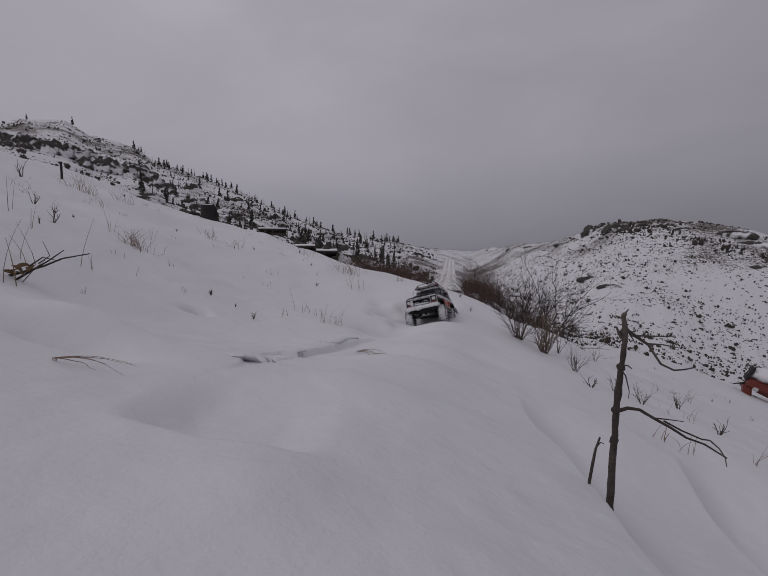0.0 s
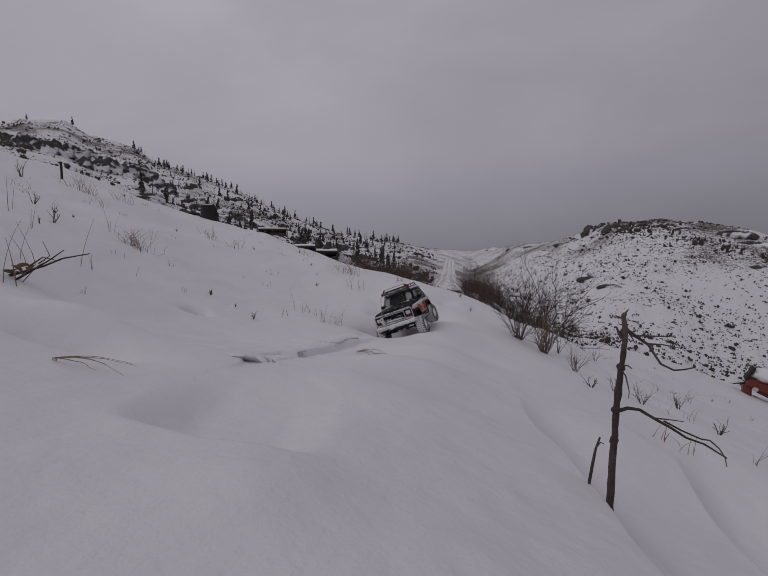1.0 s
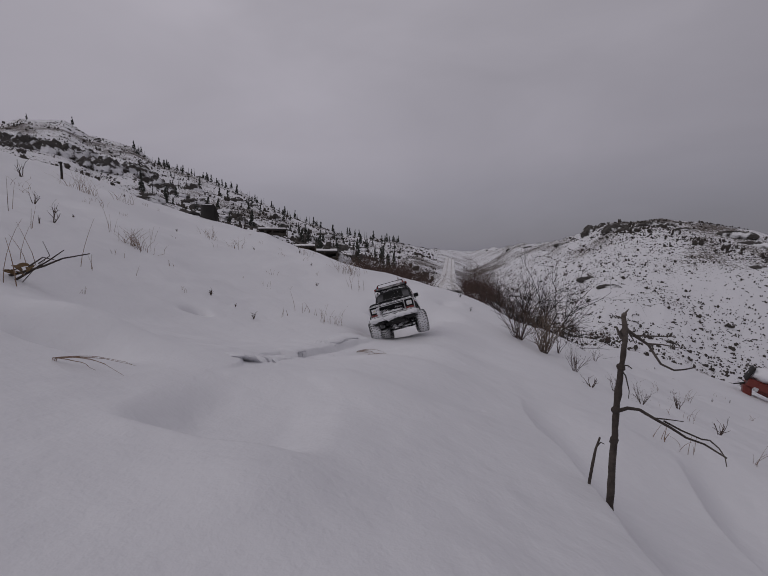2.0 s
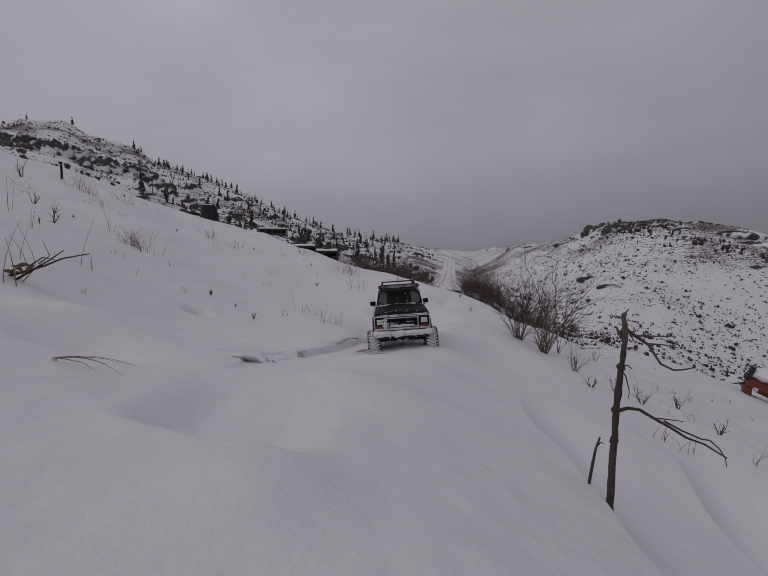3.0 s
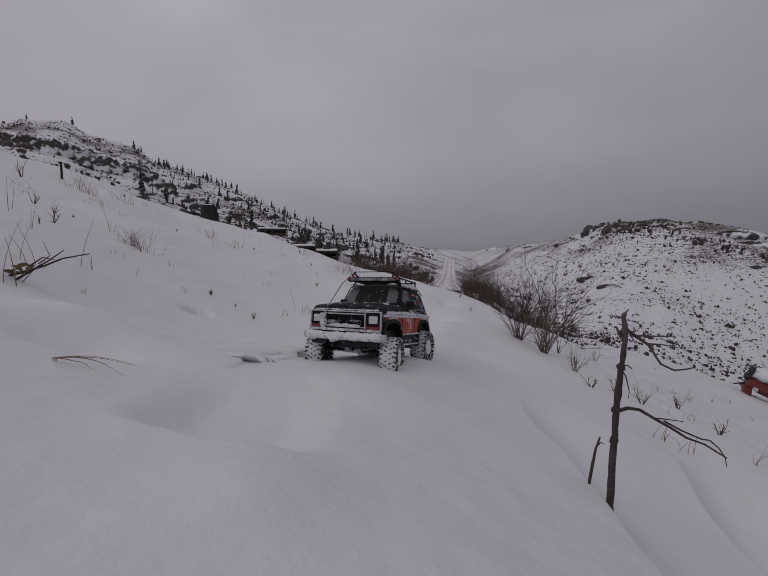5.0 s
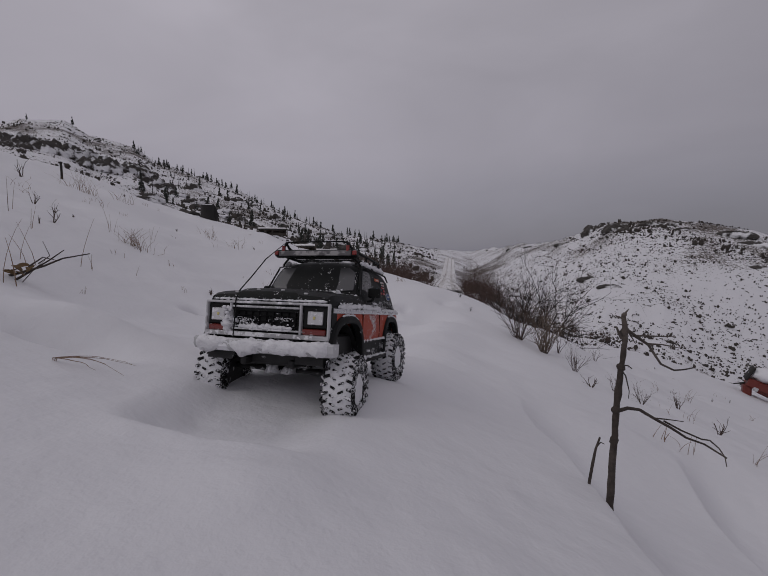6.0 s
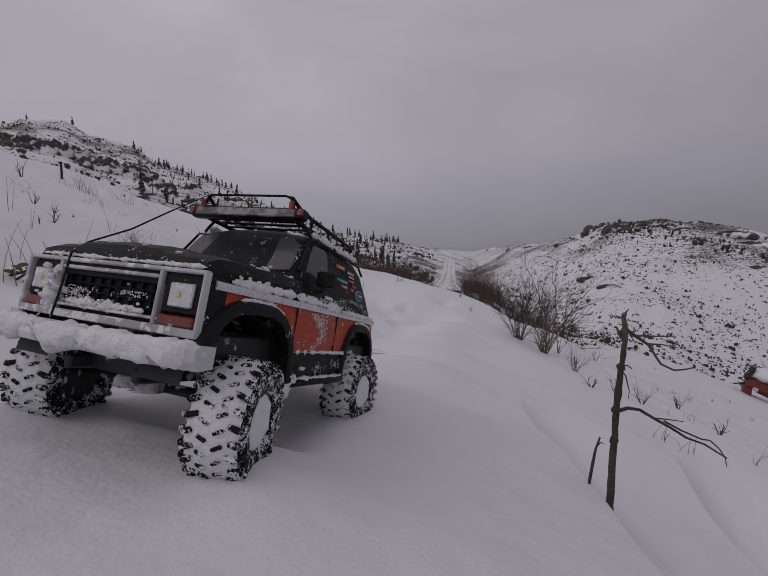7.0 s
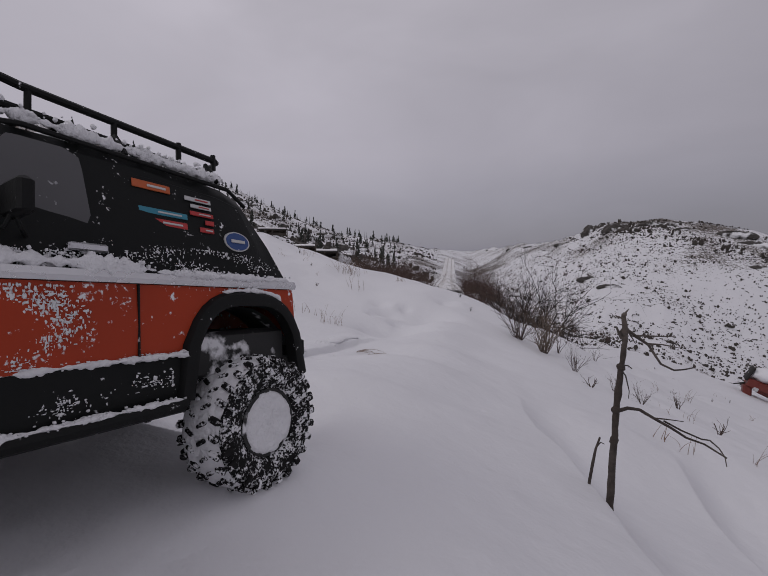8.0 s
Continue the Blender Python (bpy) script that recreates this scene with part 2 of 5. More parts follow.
def thing(name, shape, mat, label, category, group="", kind="", at=None, smooth_angle=40, weld=False):
    ob = new(name, shape.mesh(name, mat, smooth_angle, weld) if shape else None)
    if at is not None:
        ob.matrix_basis = at
    return tagged(ob, label, category, group, kind)


def on_ground(x, y, sink=0.0, rz=0.0, rx=0.0, ry=0.0):
    return pose(x, y, float(ground(x, y)) - sink, rx, ry, rz)


# ---- land ----
# The lie of the land: a snowy hillside bench, a dip behind its edge, and a ring of hills.
MOUNDS = ((-0.3, 0.5, 0.35, -0.033), (0.05, 1.4, 0.45, 0.01), (0.55, 3.7, 0.7, 0.07), (0.85, 2.3, 0.6, 0.054), (0.55, 1.2, 0.5, -0.012),
          (-0.9, 1.6, 0.8, -0.2), (-0.9, 3.2, 1.2, -0.183), (0.9, 4.5, 1.4, 0.267), (2.2, 4.5, 1.6, 0.034), (-0.3, 6, 2, 0.193),
          (-3.5, 8, 3, 0.5), (4, 9, 4, 0.059), (9, 13, 5, 0.716), (-5.5, 5, 2.5, 0.26), (0.42, 2.7, 0.22, 0.06), (0.18, 2.8, 0.24, -0.002), (0.55, 3.05, 0.25, 0.040), (0.33, 3.1, 0.25, -0.096), (0.27, 2.25, 0.22, 0.055), (0, 2.25, 0.22, -0.031), (0.34, 2.48, 0.2, 0.020), (0.08, 2.55, 0.22, -0.113),
          (0.22, 1.75, 0.22, 0.051), (-0.05, 1.7, 0.22, -0.023), (0.1, 1.28, 0.2, 0.023), (-0.15, 1.35, 0.2, -0.006), (-0.02, 0.85, 0.18, 0.037), (-0.28, 0.8, 0.18, -0.001), (-0.1, 0.5, 0.16, 0.012), (-0.32, 0.5, 0.16, 0.002))
# bearing in degrees, and there: how far the bench reaches, where the hill begins and crests, its rise over the eye
BEARING = (-180, -90, -60, -44, -36, -24, -12, -2, 5, 12, 18, 21, 23.5, 30, 38, 45, 60, 90, 180)
EDGE = (14, 12, 10, 9.1, 9.9, 9.9, 8.2, 6.0, 4.8, 4.1, 3.8, 4.2, 9.8, 13.9, 16.4, 18.2, 20, 16, 14)
FOOT = (60, 60, 55, 50, 50, 45, 38, 28, 24, 24, 26, 30, 36, 42, 45, 45, 50, 60, 60)
CREST = (300, 300, 300, 300, 290, 260, 240, 230, 260, 320, 200, 180, 160, 135, 130, 130, 150, 200, 300)
RISE_AT = (-180, -90, -60, -43.5, -40.8, -37.5, -35.3, -31, -29, -24, -19.2, -12.8, -5.9, -0.3, 6.8, 12.4, 18.3, 23.2, 26.7, 28.9, 34, 38.2, 44.2, 60, 90, 180)
RISE = (0.1, 0.2, 0.21, 0.216, 0.238, 0.246, 0.224, 0.214, 0.19, 0.164, 0.134, 0.083, 0.042, 0.026, 0.005, 0.0, 0.014, 0.021, 0.045, 0.063, 0.066, 0.054, 0.022, 0.04, 0.06, 0.1)


# how far the brow sinks, as a slope from the eye
BROW_AT = (-60, -43, -38, -33, -30, -27, -24, -20, -16, -8, -4, 0, 4, 8, 12, 16, 20)
BROW = (0.01, 0.014, 0.014, 0.018, 0.024, 0.027, 0.024, 0.012, 0.0, 0.0, 0.006, 0.008, 0.013, 0.012, 0.006, 0.004, 0.0)
TRODDEN = ((0.02, 3.15, 0.1, 0.045), (0.1, 2.87, 0.07, 0.03), (-0.03, 3.36, 0.08, 0.035), (-0.08, 3.0, 0.05, 0.035), (0.17, 3.3, 0.05, 0.045), (-0.120, 0.361, 0.075, -0.02), (0.03, 2.72, 0.05, -0.014), (-0.1, 2.5, 0.06, 0.014),
           (0.52, 3.5, 0.06, 0.03), (0.7, 3.55, 0.07, -0.02), (0.22, 0.99, 0.02, 0.006), (0.25, 1.0, 0.012, 0.005), (-0.1, 2.2, 0.05, 0.02), (-0.16, 2.05, 0.05, -0.015))


def drop(v):
    """A fall that is steepest at its top and runs out level."""
    v = np.clip(v, 0, 1)
    return 1 - (1 - v) ** 2


def smooth(a, b, v):
    v = np.clip((v - a) / (b - a), 0, 1)
    return v * v * (3 - 2 * v)


def grain(x, y):
    """Smooth random relief between -1 and 1, one bump a metre or so."""
    x, y = 0.83 * x + 0.56 * y, 0.83 * y - 0.56 * x
    xi, yi = np.floor(x), np.floor(y)
    fx, fy = x - xi, y - yi
    fx, fy = fx * fx * (3 - 2 * fx), fy * fy * (3 - 2 * fy)
    h = lambda a, b: np.mod(np.sin(a * 12.9898 + b * 78.233) * 43758.5453, 1.0)
    top = h(xi, yi) * (1 - fx) + h(xi + 1, yi) * fx
    low = h(xi, yi + 1) * (1 - fx) + h(xi + 1, yi + 1) * fx
    return 2 * (top * (1 - fy) + low * fy) - 1


def bench(x, y):
    """The near hillside."""
    z = -0.21 - 0.326 * x - 0.085 * y
    for mx, my, width, rise in MOUNDS:
        z = z + rise * np.exp(-((x - mx) ** 2 + (y - my) ** 2) / width ** 2)
    r = np.hypot(x, y)
    # a broken ledge on the uphill side of the path, with a hollow at its foot
    d = x - (-0.34 + 0.2 * np.clip(y - 0.9, 0, 1.2) ** 2) - 0.03 * grain(y * 7, y * 0 + 2) - 0.012 * grain(y * 21, y * 0 + 7)
    z = z - (0.018 + 0.012 * grain(y * 5 + 1, y * 0 + 4)) * smooth(0, 0.008, d) * np.exp(-(np.maximum(d, 0) / 0.055) ** 2) * smooth(0.8, 1.0, y) * (1 - smooth(1.85, 2.15, y))
    z = z + 0.012 * np.exp(-((d + 0.05) / 0.09) ** 2) * smooth(0.8, 1.0, y) * (1 - smooth(1.85, 2.15, y))
    # the bank by the dead sapling, and a second crest below it
    z = z - 0.09 * drop((x - 0.255 - 0.14 * y - 0.012 * grain(y * 6, y * 0 + 3)) / 0.15) * np.exp(-((y - 0.75) / 0.45) ** 2)
    e = x - 0.70 - 0.40 * (y - 0.718) - 0.015 * grain(y * 7, y * 0 + 9)
    z = z - 0.075 * drop(e / 0.12) * np.exp(-(np.maximum(e, 0) / 0.35) ** 2) * smooth(0.35, 0.6, y) * (1 - smooth(0.95, 1.3, y))
    # wind-cut hollow under the uphill grass, a footfall higher up
    z = z - 0.075 * np.exp(-((x + 0.66) / 0.15) ** 2 - ((y - 0.79) / 0.06) ** 2) + 0.035 * np.exp(-((x + 0.70) / 0.2) ** 2 - ((y - 0.92) / 0.06) ** 2)
    z = z - 0.1 * np.exp(-((x + 0.93) / 0.05) ** 2 - ((y - 1.99) / 0.035) ** 2)
    # a low crest across the path with a scooped hollow behind it
    s = y - 0.452 - 0.02 * grain(x * 9, x * 0 + 5)
    z = z + (0.004 * np.exp(-(s / 0.03) ** 2) - 0.032 * drop(s / 0.06) * (1 - smooth(0.1, 0.36, s))) * smooth(-0.36, -0.26, x) * (1 - smooth(-0.16, -0.06, x))
    # trodden lumps and holes beside the far end of the path
    for mx, my, width, deep in TRODDEN:
        z = z - deep * np.exp(-((x - mx) ** 2 + (y - my) ** 2) / width ** 2)
    z = z + smooth(0.9, 1.6, x) * (0.025 * grain(x * 2.3, y * 2.3 + 7) + 0.013 * grain(x * 5.7, y * 5.7) + 0.006 * grain(x * 12, y * 12))
    z = z + smooth(0.35, 0.8, -x) * (0.007 * grain(x * 5.3 + 2, y * 4.3) + 0.003 * grain(x * 11 + 2, y * 9.3))
    z = z + 0.021 * grain(x * 2.3 + 0.5, y * 3.1) * (1 - smooth(1, 3, r))
    z = z + 0.008 * grain(x * 4.1, y * 5.1) + 0.0028 * grain(x * 13, y * 13 + 5) + 0.0012 * grain(x * 31, y * 31)
    z = z - r * smooth(3.2, 6.5, r) * np.interp(np.degrees(np.arctan2(x, y)), BROW_AT, BROW)
    return z + smooth(1.2, 5, r) * (0.05 * grain(x * 1.1 + 3, y * 1.1) + 0.022 * grain(x * 3.1, y * 2.7))


def ground(x, y):
    x, y = np.asarray(x, float), np.asarray(y, float)
    r, b = np.hypot(x, y) + 1e-9, np.degrees(np.arctan2(x, y))
    edge, foot, crest = (np.interp(b, BEARING, k) for k in (EDGE, FOOT, CREST))
    rise = np.interp(b, RISE_AT, RISE)
    near = bench(x, y)
    q = np.minimum(1, edge / r)
    brow = bench(x * q, y * q) / np.minimum(r, edge)
    f = np.clip(np.log(r / edge) / np.log(foot / edge), 0, 1)
    dip = brow - 0.13 * np.sin(np.pi * f ** 0.6) ** 1.2 - 0.015 * f
    up = smooth(0, 1, np.clip((r - foot) / (crest - foot), 0, 1)) * 0.5 + 0.5 * np.clip((r - foot) / (crest - foot), 0, 1) ** 0.6
    slope = dip + (rise - dip) * up
    over = np.clip(np.log(np.maximum(r, crest) / crest) / np.log(4000 / crest), 0, 1)
    slope = slope * (1 - smooth(0, 0.5, over)) - 0.002 * smooth(0, 0.5, over) - 0.03 * np.sin(np.pi * np.clip(over * 2, 0, 1))
    rough = (1 - 0.95 * np.exp(-((b - 9.2) / 1.7) ** 2)) * smooth(foot * 0.6, foot * 1.3, r) * (1 - smooth(0.1, 0.4, over))
    far = r * slope + rough * (0.9 * grain(x / 17, y / 17) + 0.45 * grain(x / 6.3, y / 6.3) + 0.2 * grain(x / 2.6, y / 2.6))
    return np.where(r < edge, near, far)


def brush_at(x, y):
    """How thinly the snow lies: 0 is deep, 1 is bare in patches."""
    r, b = np.hypot(x, y), np.degrees(np.arctan2(x, y))
    foot = np.interp(b, BEARING, FOOT)
    edge = np.interp(b, BEARING, EDGE)
    k = smooth(np.maximum(edge * 1.05, 12), foot, r)
    right = smooth(14, 24, b)
    crest = np.interp(b, BEARING, CREST)
    return k * (0.985 - 0.26 * right + 0.26 * smooth(0.62, 0.9, r / crest) * right + 0.12 * (1 - right) * grain(x / 40, y / 40))


def make_ground():
    az = np.concatenate([np.linspace(-180, -52, 50, endpoint=False), np.linspace(-52, 52, 430), np.linspace(52, 180, 50, endpoint=False)[1:]])
    rr = np.concatenate([np.geomspace(0.1, 5, 400, endpoint=False), np.geomspace(5, 420, 190, endpoint=False), np.geomspace(420, 4500, 30)])
    a, r = np.meshgrid(np.radians(az), rr)
    x, y = r * np.sin(a), r * np.cos(a)
    z = ground(x, y)
    n, rows = len(az), len(rr)
    co = np.concatenate([np.stack([x.ravel(), y.ravel(), z.ravel()], 1), [[0, 0, float(ground(0, 0.001))]]])
    i, j = np.meshgrid(np.arange(rows - 1), np.arange(n), indexing="ij")
    k = (j + 1) % n
    quads = np.stack([i * n + j, (i + 1) * n + j, (i + 1) * n + k, i * n + k], -1).reshape(-1, 4)
    tris = [(rows * n, (q + 1) % n, q) for q in range(n)]
    me = bpy.data.meshes.new("ground")
    me.from_pydata(co.tolist(), [], quads.tolist() + tris)
    me.validate()
    layer = me.attributes.new("brush", "FLOAT", "POINT")
    layer.data.foreach_set("value", brush_at(co[:, 0], co[:, 1]).astype(np.float32))
    me.polygons.foreach_set("use_smooth", [True] * len(me.polygons))
    me.materials.append(M_GROUND)
    me.update()
    if me.polygons[0].normal.z < 0:
        me.flip_normals()
    return tagged(new("ground", me), "deep untracked snow on a hillside with snowy hills beyond", "ground", kind="structure")


make_ground()


# ---- the radio-controlled truck: y forward, x to its right-hand side, z up from the tyres' tread ----
HALF = lambda y: 0.104 + 0.011 * float(smooth(-0.22, 0.1, y))
BELT = 0.186


def arch(y):
    """Lower edge of the body side over the wheels."""
    z = 0.0
    for c in (0.158, -0.156):
        d = abs(y - c) / 0.068
        if d < 1:
            z = max(z, 0.075 + 0.093 * (1 - d ** 3.2) ** (1 / 2.6))
    return z


def side_panel(sx, y0, y1, low, high, out=0.0, thick=0.006, n=60):
    """A strip of the body's side between two heights, cut out over the wheels."""
    g = Shape()
    run = []
    for i in range(n + 1):
        y = y0 + (y1 - y0) * i / n
        a, b = max(low, arch(y)), high
        if a < b - 0.002:
            x = sx * (HALF(y) + out)
            k = sx * thick
            run.append([(x, y, a), (x + sx * 0.0015, y, (a + b) / 2), (x, y, b), (x - k, y, b), (x - k, y, a)])
        if (a >= b - 0.002 or i == n) and run:
            if len(run) > 1:
                g.ring_skin(run)
            run = []
    return g


def cab_ring(y, half, z0, half_top, z1, crown=0.006):
    right = [(half, z0), (half - 0.002, z0 + (z1 - z0) * 0.2), (half_top + 0.004, z1 - 0.012), (half_top - 0.004, z1 - 0.003), (half_top * 0.5, z1 + crown * 0.7)]
    pts = right + [(0, z1 + crown)] + [(-x, z) for x, z in reversed(right)]
    return [(x, y, z) for x, z in pts]


def snow_run(pts, width, height, seed, step=0.006):
    """A ragged bank of snow along a line, broken by gaps, with crumbs round it."""
    g = Shape()
    rng = random.Random(seed)
    pts = [Vector(p) for p in pts]
    spans = [(b - a).length for a, b in zip(pts, pts[1:])]
    n = max(8, int(sum(spans) / 0.0014))
    rings = []
    for i in range(n + 1):
        t = sum(spans) * i / n
        k = 0
        while k < len(spans) - 1 and t > spans[k]:
            t -= spans[k]
            k += 1
        d = (pts[k + 1] - pts[k]).normalized()
        c = pts[k] + d * min(t, spans[k])
        side = d.cross(Vector((0, 0, 1)))
        side = side.normalized() if side.length > 0.2 else d.cross(Vector((1, 0, 0))).normalized()
        up = side.cross(d)
        far = sum(spans) * i / n
        fat = 0.62 + 0.7 * noise.noise(Vector((far * 55, seed * 1.7, 0))) + 0.45 * noise.noise(Vector((far * 170, seed * 2.3, 4)))
        fat = max(0.04, min(1.25, fat)) * min(1, i / 4, (n - i) / 4) + 0.01
        ring = []
        for j in range(12):
            a = 2 * math.pi * j / 12
            q = Vector((far * 260, math.cos(a) * 1.2 + seed, math.sin(a) * 1.2))
            w = fat * (1 + 0.45 * noise.noise(q) + 0.3 * noise.noise(q * 2.6))
            ring.append(c + side * (width * 0.55 * w * math.cos(a)) + up * (height * 0.75 * w * math.sin(a) + height * 0.15))
        rings.append(ring)
    g.ring_skin(rings)
    for _ in range(int(sum(spans) / (0.45 * step))):
        t = rng.random() * (len(pts) - 1)
        k = int(t)
        c = pts[k].lerp(pts[k + 1], t - k)
        r = min(width, height) * rng.uniform(0.08, 0.26)
        g.lump((c.x + rng.gauss(0, width * 0.3), c.y + rng.gauss(0, width * 0.4), c.z + height * rng.uniform(-0.2, 0.9)), (r, r, r), rng.randint(0, 999), 0.5, 4)
    return g


def splatter(at, count, seed, size):
    """Flecks of snow stuck on a face, in loose clusters. at(u, v) gives the place."""
    g = Shape()
    rng = random.Random(seed)
    hubs = [(rng.random(), rng.random()) for _ in range(max(3, count // 18))]
    for _ in range(4 * count):
        hu, hv = rng.choice(hubs)
        u, v = min(1, max(0, hu + rng.gauss(0, 0.08))), min(1, max(0, hv + rng.gauss(0, 0.12)))
        k = rng.uniform(0.4, 1.1)
        k *= 0.24
        w, h = rng.lognormvariate(0, 0.5), rng.lognormvariate(0, 0.5)
        g.lump(at(u, v), (size[0] * k * (w if size[0] > 0.002 else 1), size[1] * k * w, size[2] * k * h), rng.randint(0, 999), 0.75, 5)
    return g


def wheel_meshes():
    wide = 1.12
    tyre = Shape().spun([(o * wide, r) for o, r in ((-0.019, 0.030), (-0.024, 0.036), (-0.0265, 0.046), (-0.024, 0.0545), (-0.018, 0.0575), (0, 0.0585), (0.018, 0.0575), (0.024, 0.0545), (0.0265, 0.046), (0.024, 0.036), (0.019, 0.030))], 48)
    lugs = Shape()
    n = 26
    for k in range(n):
        for s, off in ((-1, 0), (1, 0.5)):
            a = 2 * math.pi * (k + off) / n
            m = Matrix.Rotation(a, 3, "X")
            long = 0.013 if k % 2 else 0.010
            c = m @ Vector((s * (0.0265 - long * 0.45), 0, 0.0586))
            lugs.box(c, (long, 0.0054, 0.0064), 0.0012, m @ Matrix.Rotation(s * 0.3, 3, "Z"))
            c = m @ Vector((s * 0.0292, 0, 0.0522))
            lugs.box(c, (0.0036, 0.0058, 0.0105), 0.001, m)
            c = m @ Vector((s * 0.0075, 0.0045, 0.0598))
            lugs.box(c, (0.0105, 0.0038, 0.0054), 0.001, m @ Matrix.Rotation(-s * 0.45, 3, "Z"))
    band = Shape()
    rings = []
    for i in range(17):
        o = (-0.0225 + 0.045 * i / 16) * wide
        ring = []
        for k in range(110):
            a = 2 * math.pi * k / 110
            q = Vector((o * 130, math.cos(a) * 7, math.sin(a) * 7))
            d = 0.0606 - 0.0046 * (abs(o) / 0.0252) ** 3 + 0.0014 * noise.noise(q) + 0.0008 * noise.noise(q * 2.7)
            ring.append((o, d * math.cos(a), d * math.sin(a)))
        rings.append(ring)
    band.ring_skin(rings, caps=False)
    rim = Shape().spun([(o * wide, r) for o, r in ((-0.021, 0.031), (-0.022, 0.028), (-0.009, 0.0265), (-0.008, 0.009), (-0.018, 0.006), (-0.018, 0.001), (0.018, 0.001), (0.018, 0.006), (0.008, 0.009), (0.009, 0.0265), (0.022, 0.028), (0.021, 0.031))], 36)
    cakes = []
    for s in (-1, 1):
        rings = []
        for i, r in enumerate((0.0295, 0.0285, 0.025, 0.020, 0.014, 0.008, 0.001)):
            ring = []
            for k in range(44):
                a = 2 * math.pi * k / 44
                q = Vector((r * math.cos(a) * 90, r * math.sin(a) * 90, s * 3))
                d = 0.0215 + (0.0, 0.0025, 0.0045, 0.0045, 0.004, 0.0035, 0.0035)[i] + 0.0022 * noise.noise(q) + 0.0013 * noise.noise(q * 3)
                w = r * (1 + 0.06 * noise.noise(Vector((math.cos(a) * 4, math.sin(a) * 4, s))))
                ring.append((s * d, w * math.cos(a), w * math.sin(a)))
            rings.append(ring)
        cakes.append(Shape().ring_skin(rings).mesh("snow_cake", M_SNOW, 180))
    made = (tyre.mesh("tyre", M_RUBBER), lugs.mesh("tread", M_LUG, 20), band.mesh("tread_band", M_BAND, 180), rim.mesh("wheel", M_CHASSIS), cakes)
    for me in made[:4] + tuple(cakes):
        me.transform(Matrix.Scale(0.955, 4))
    return made


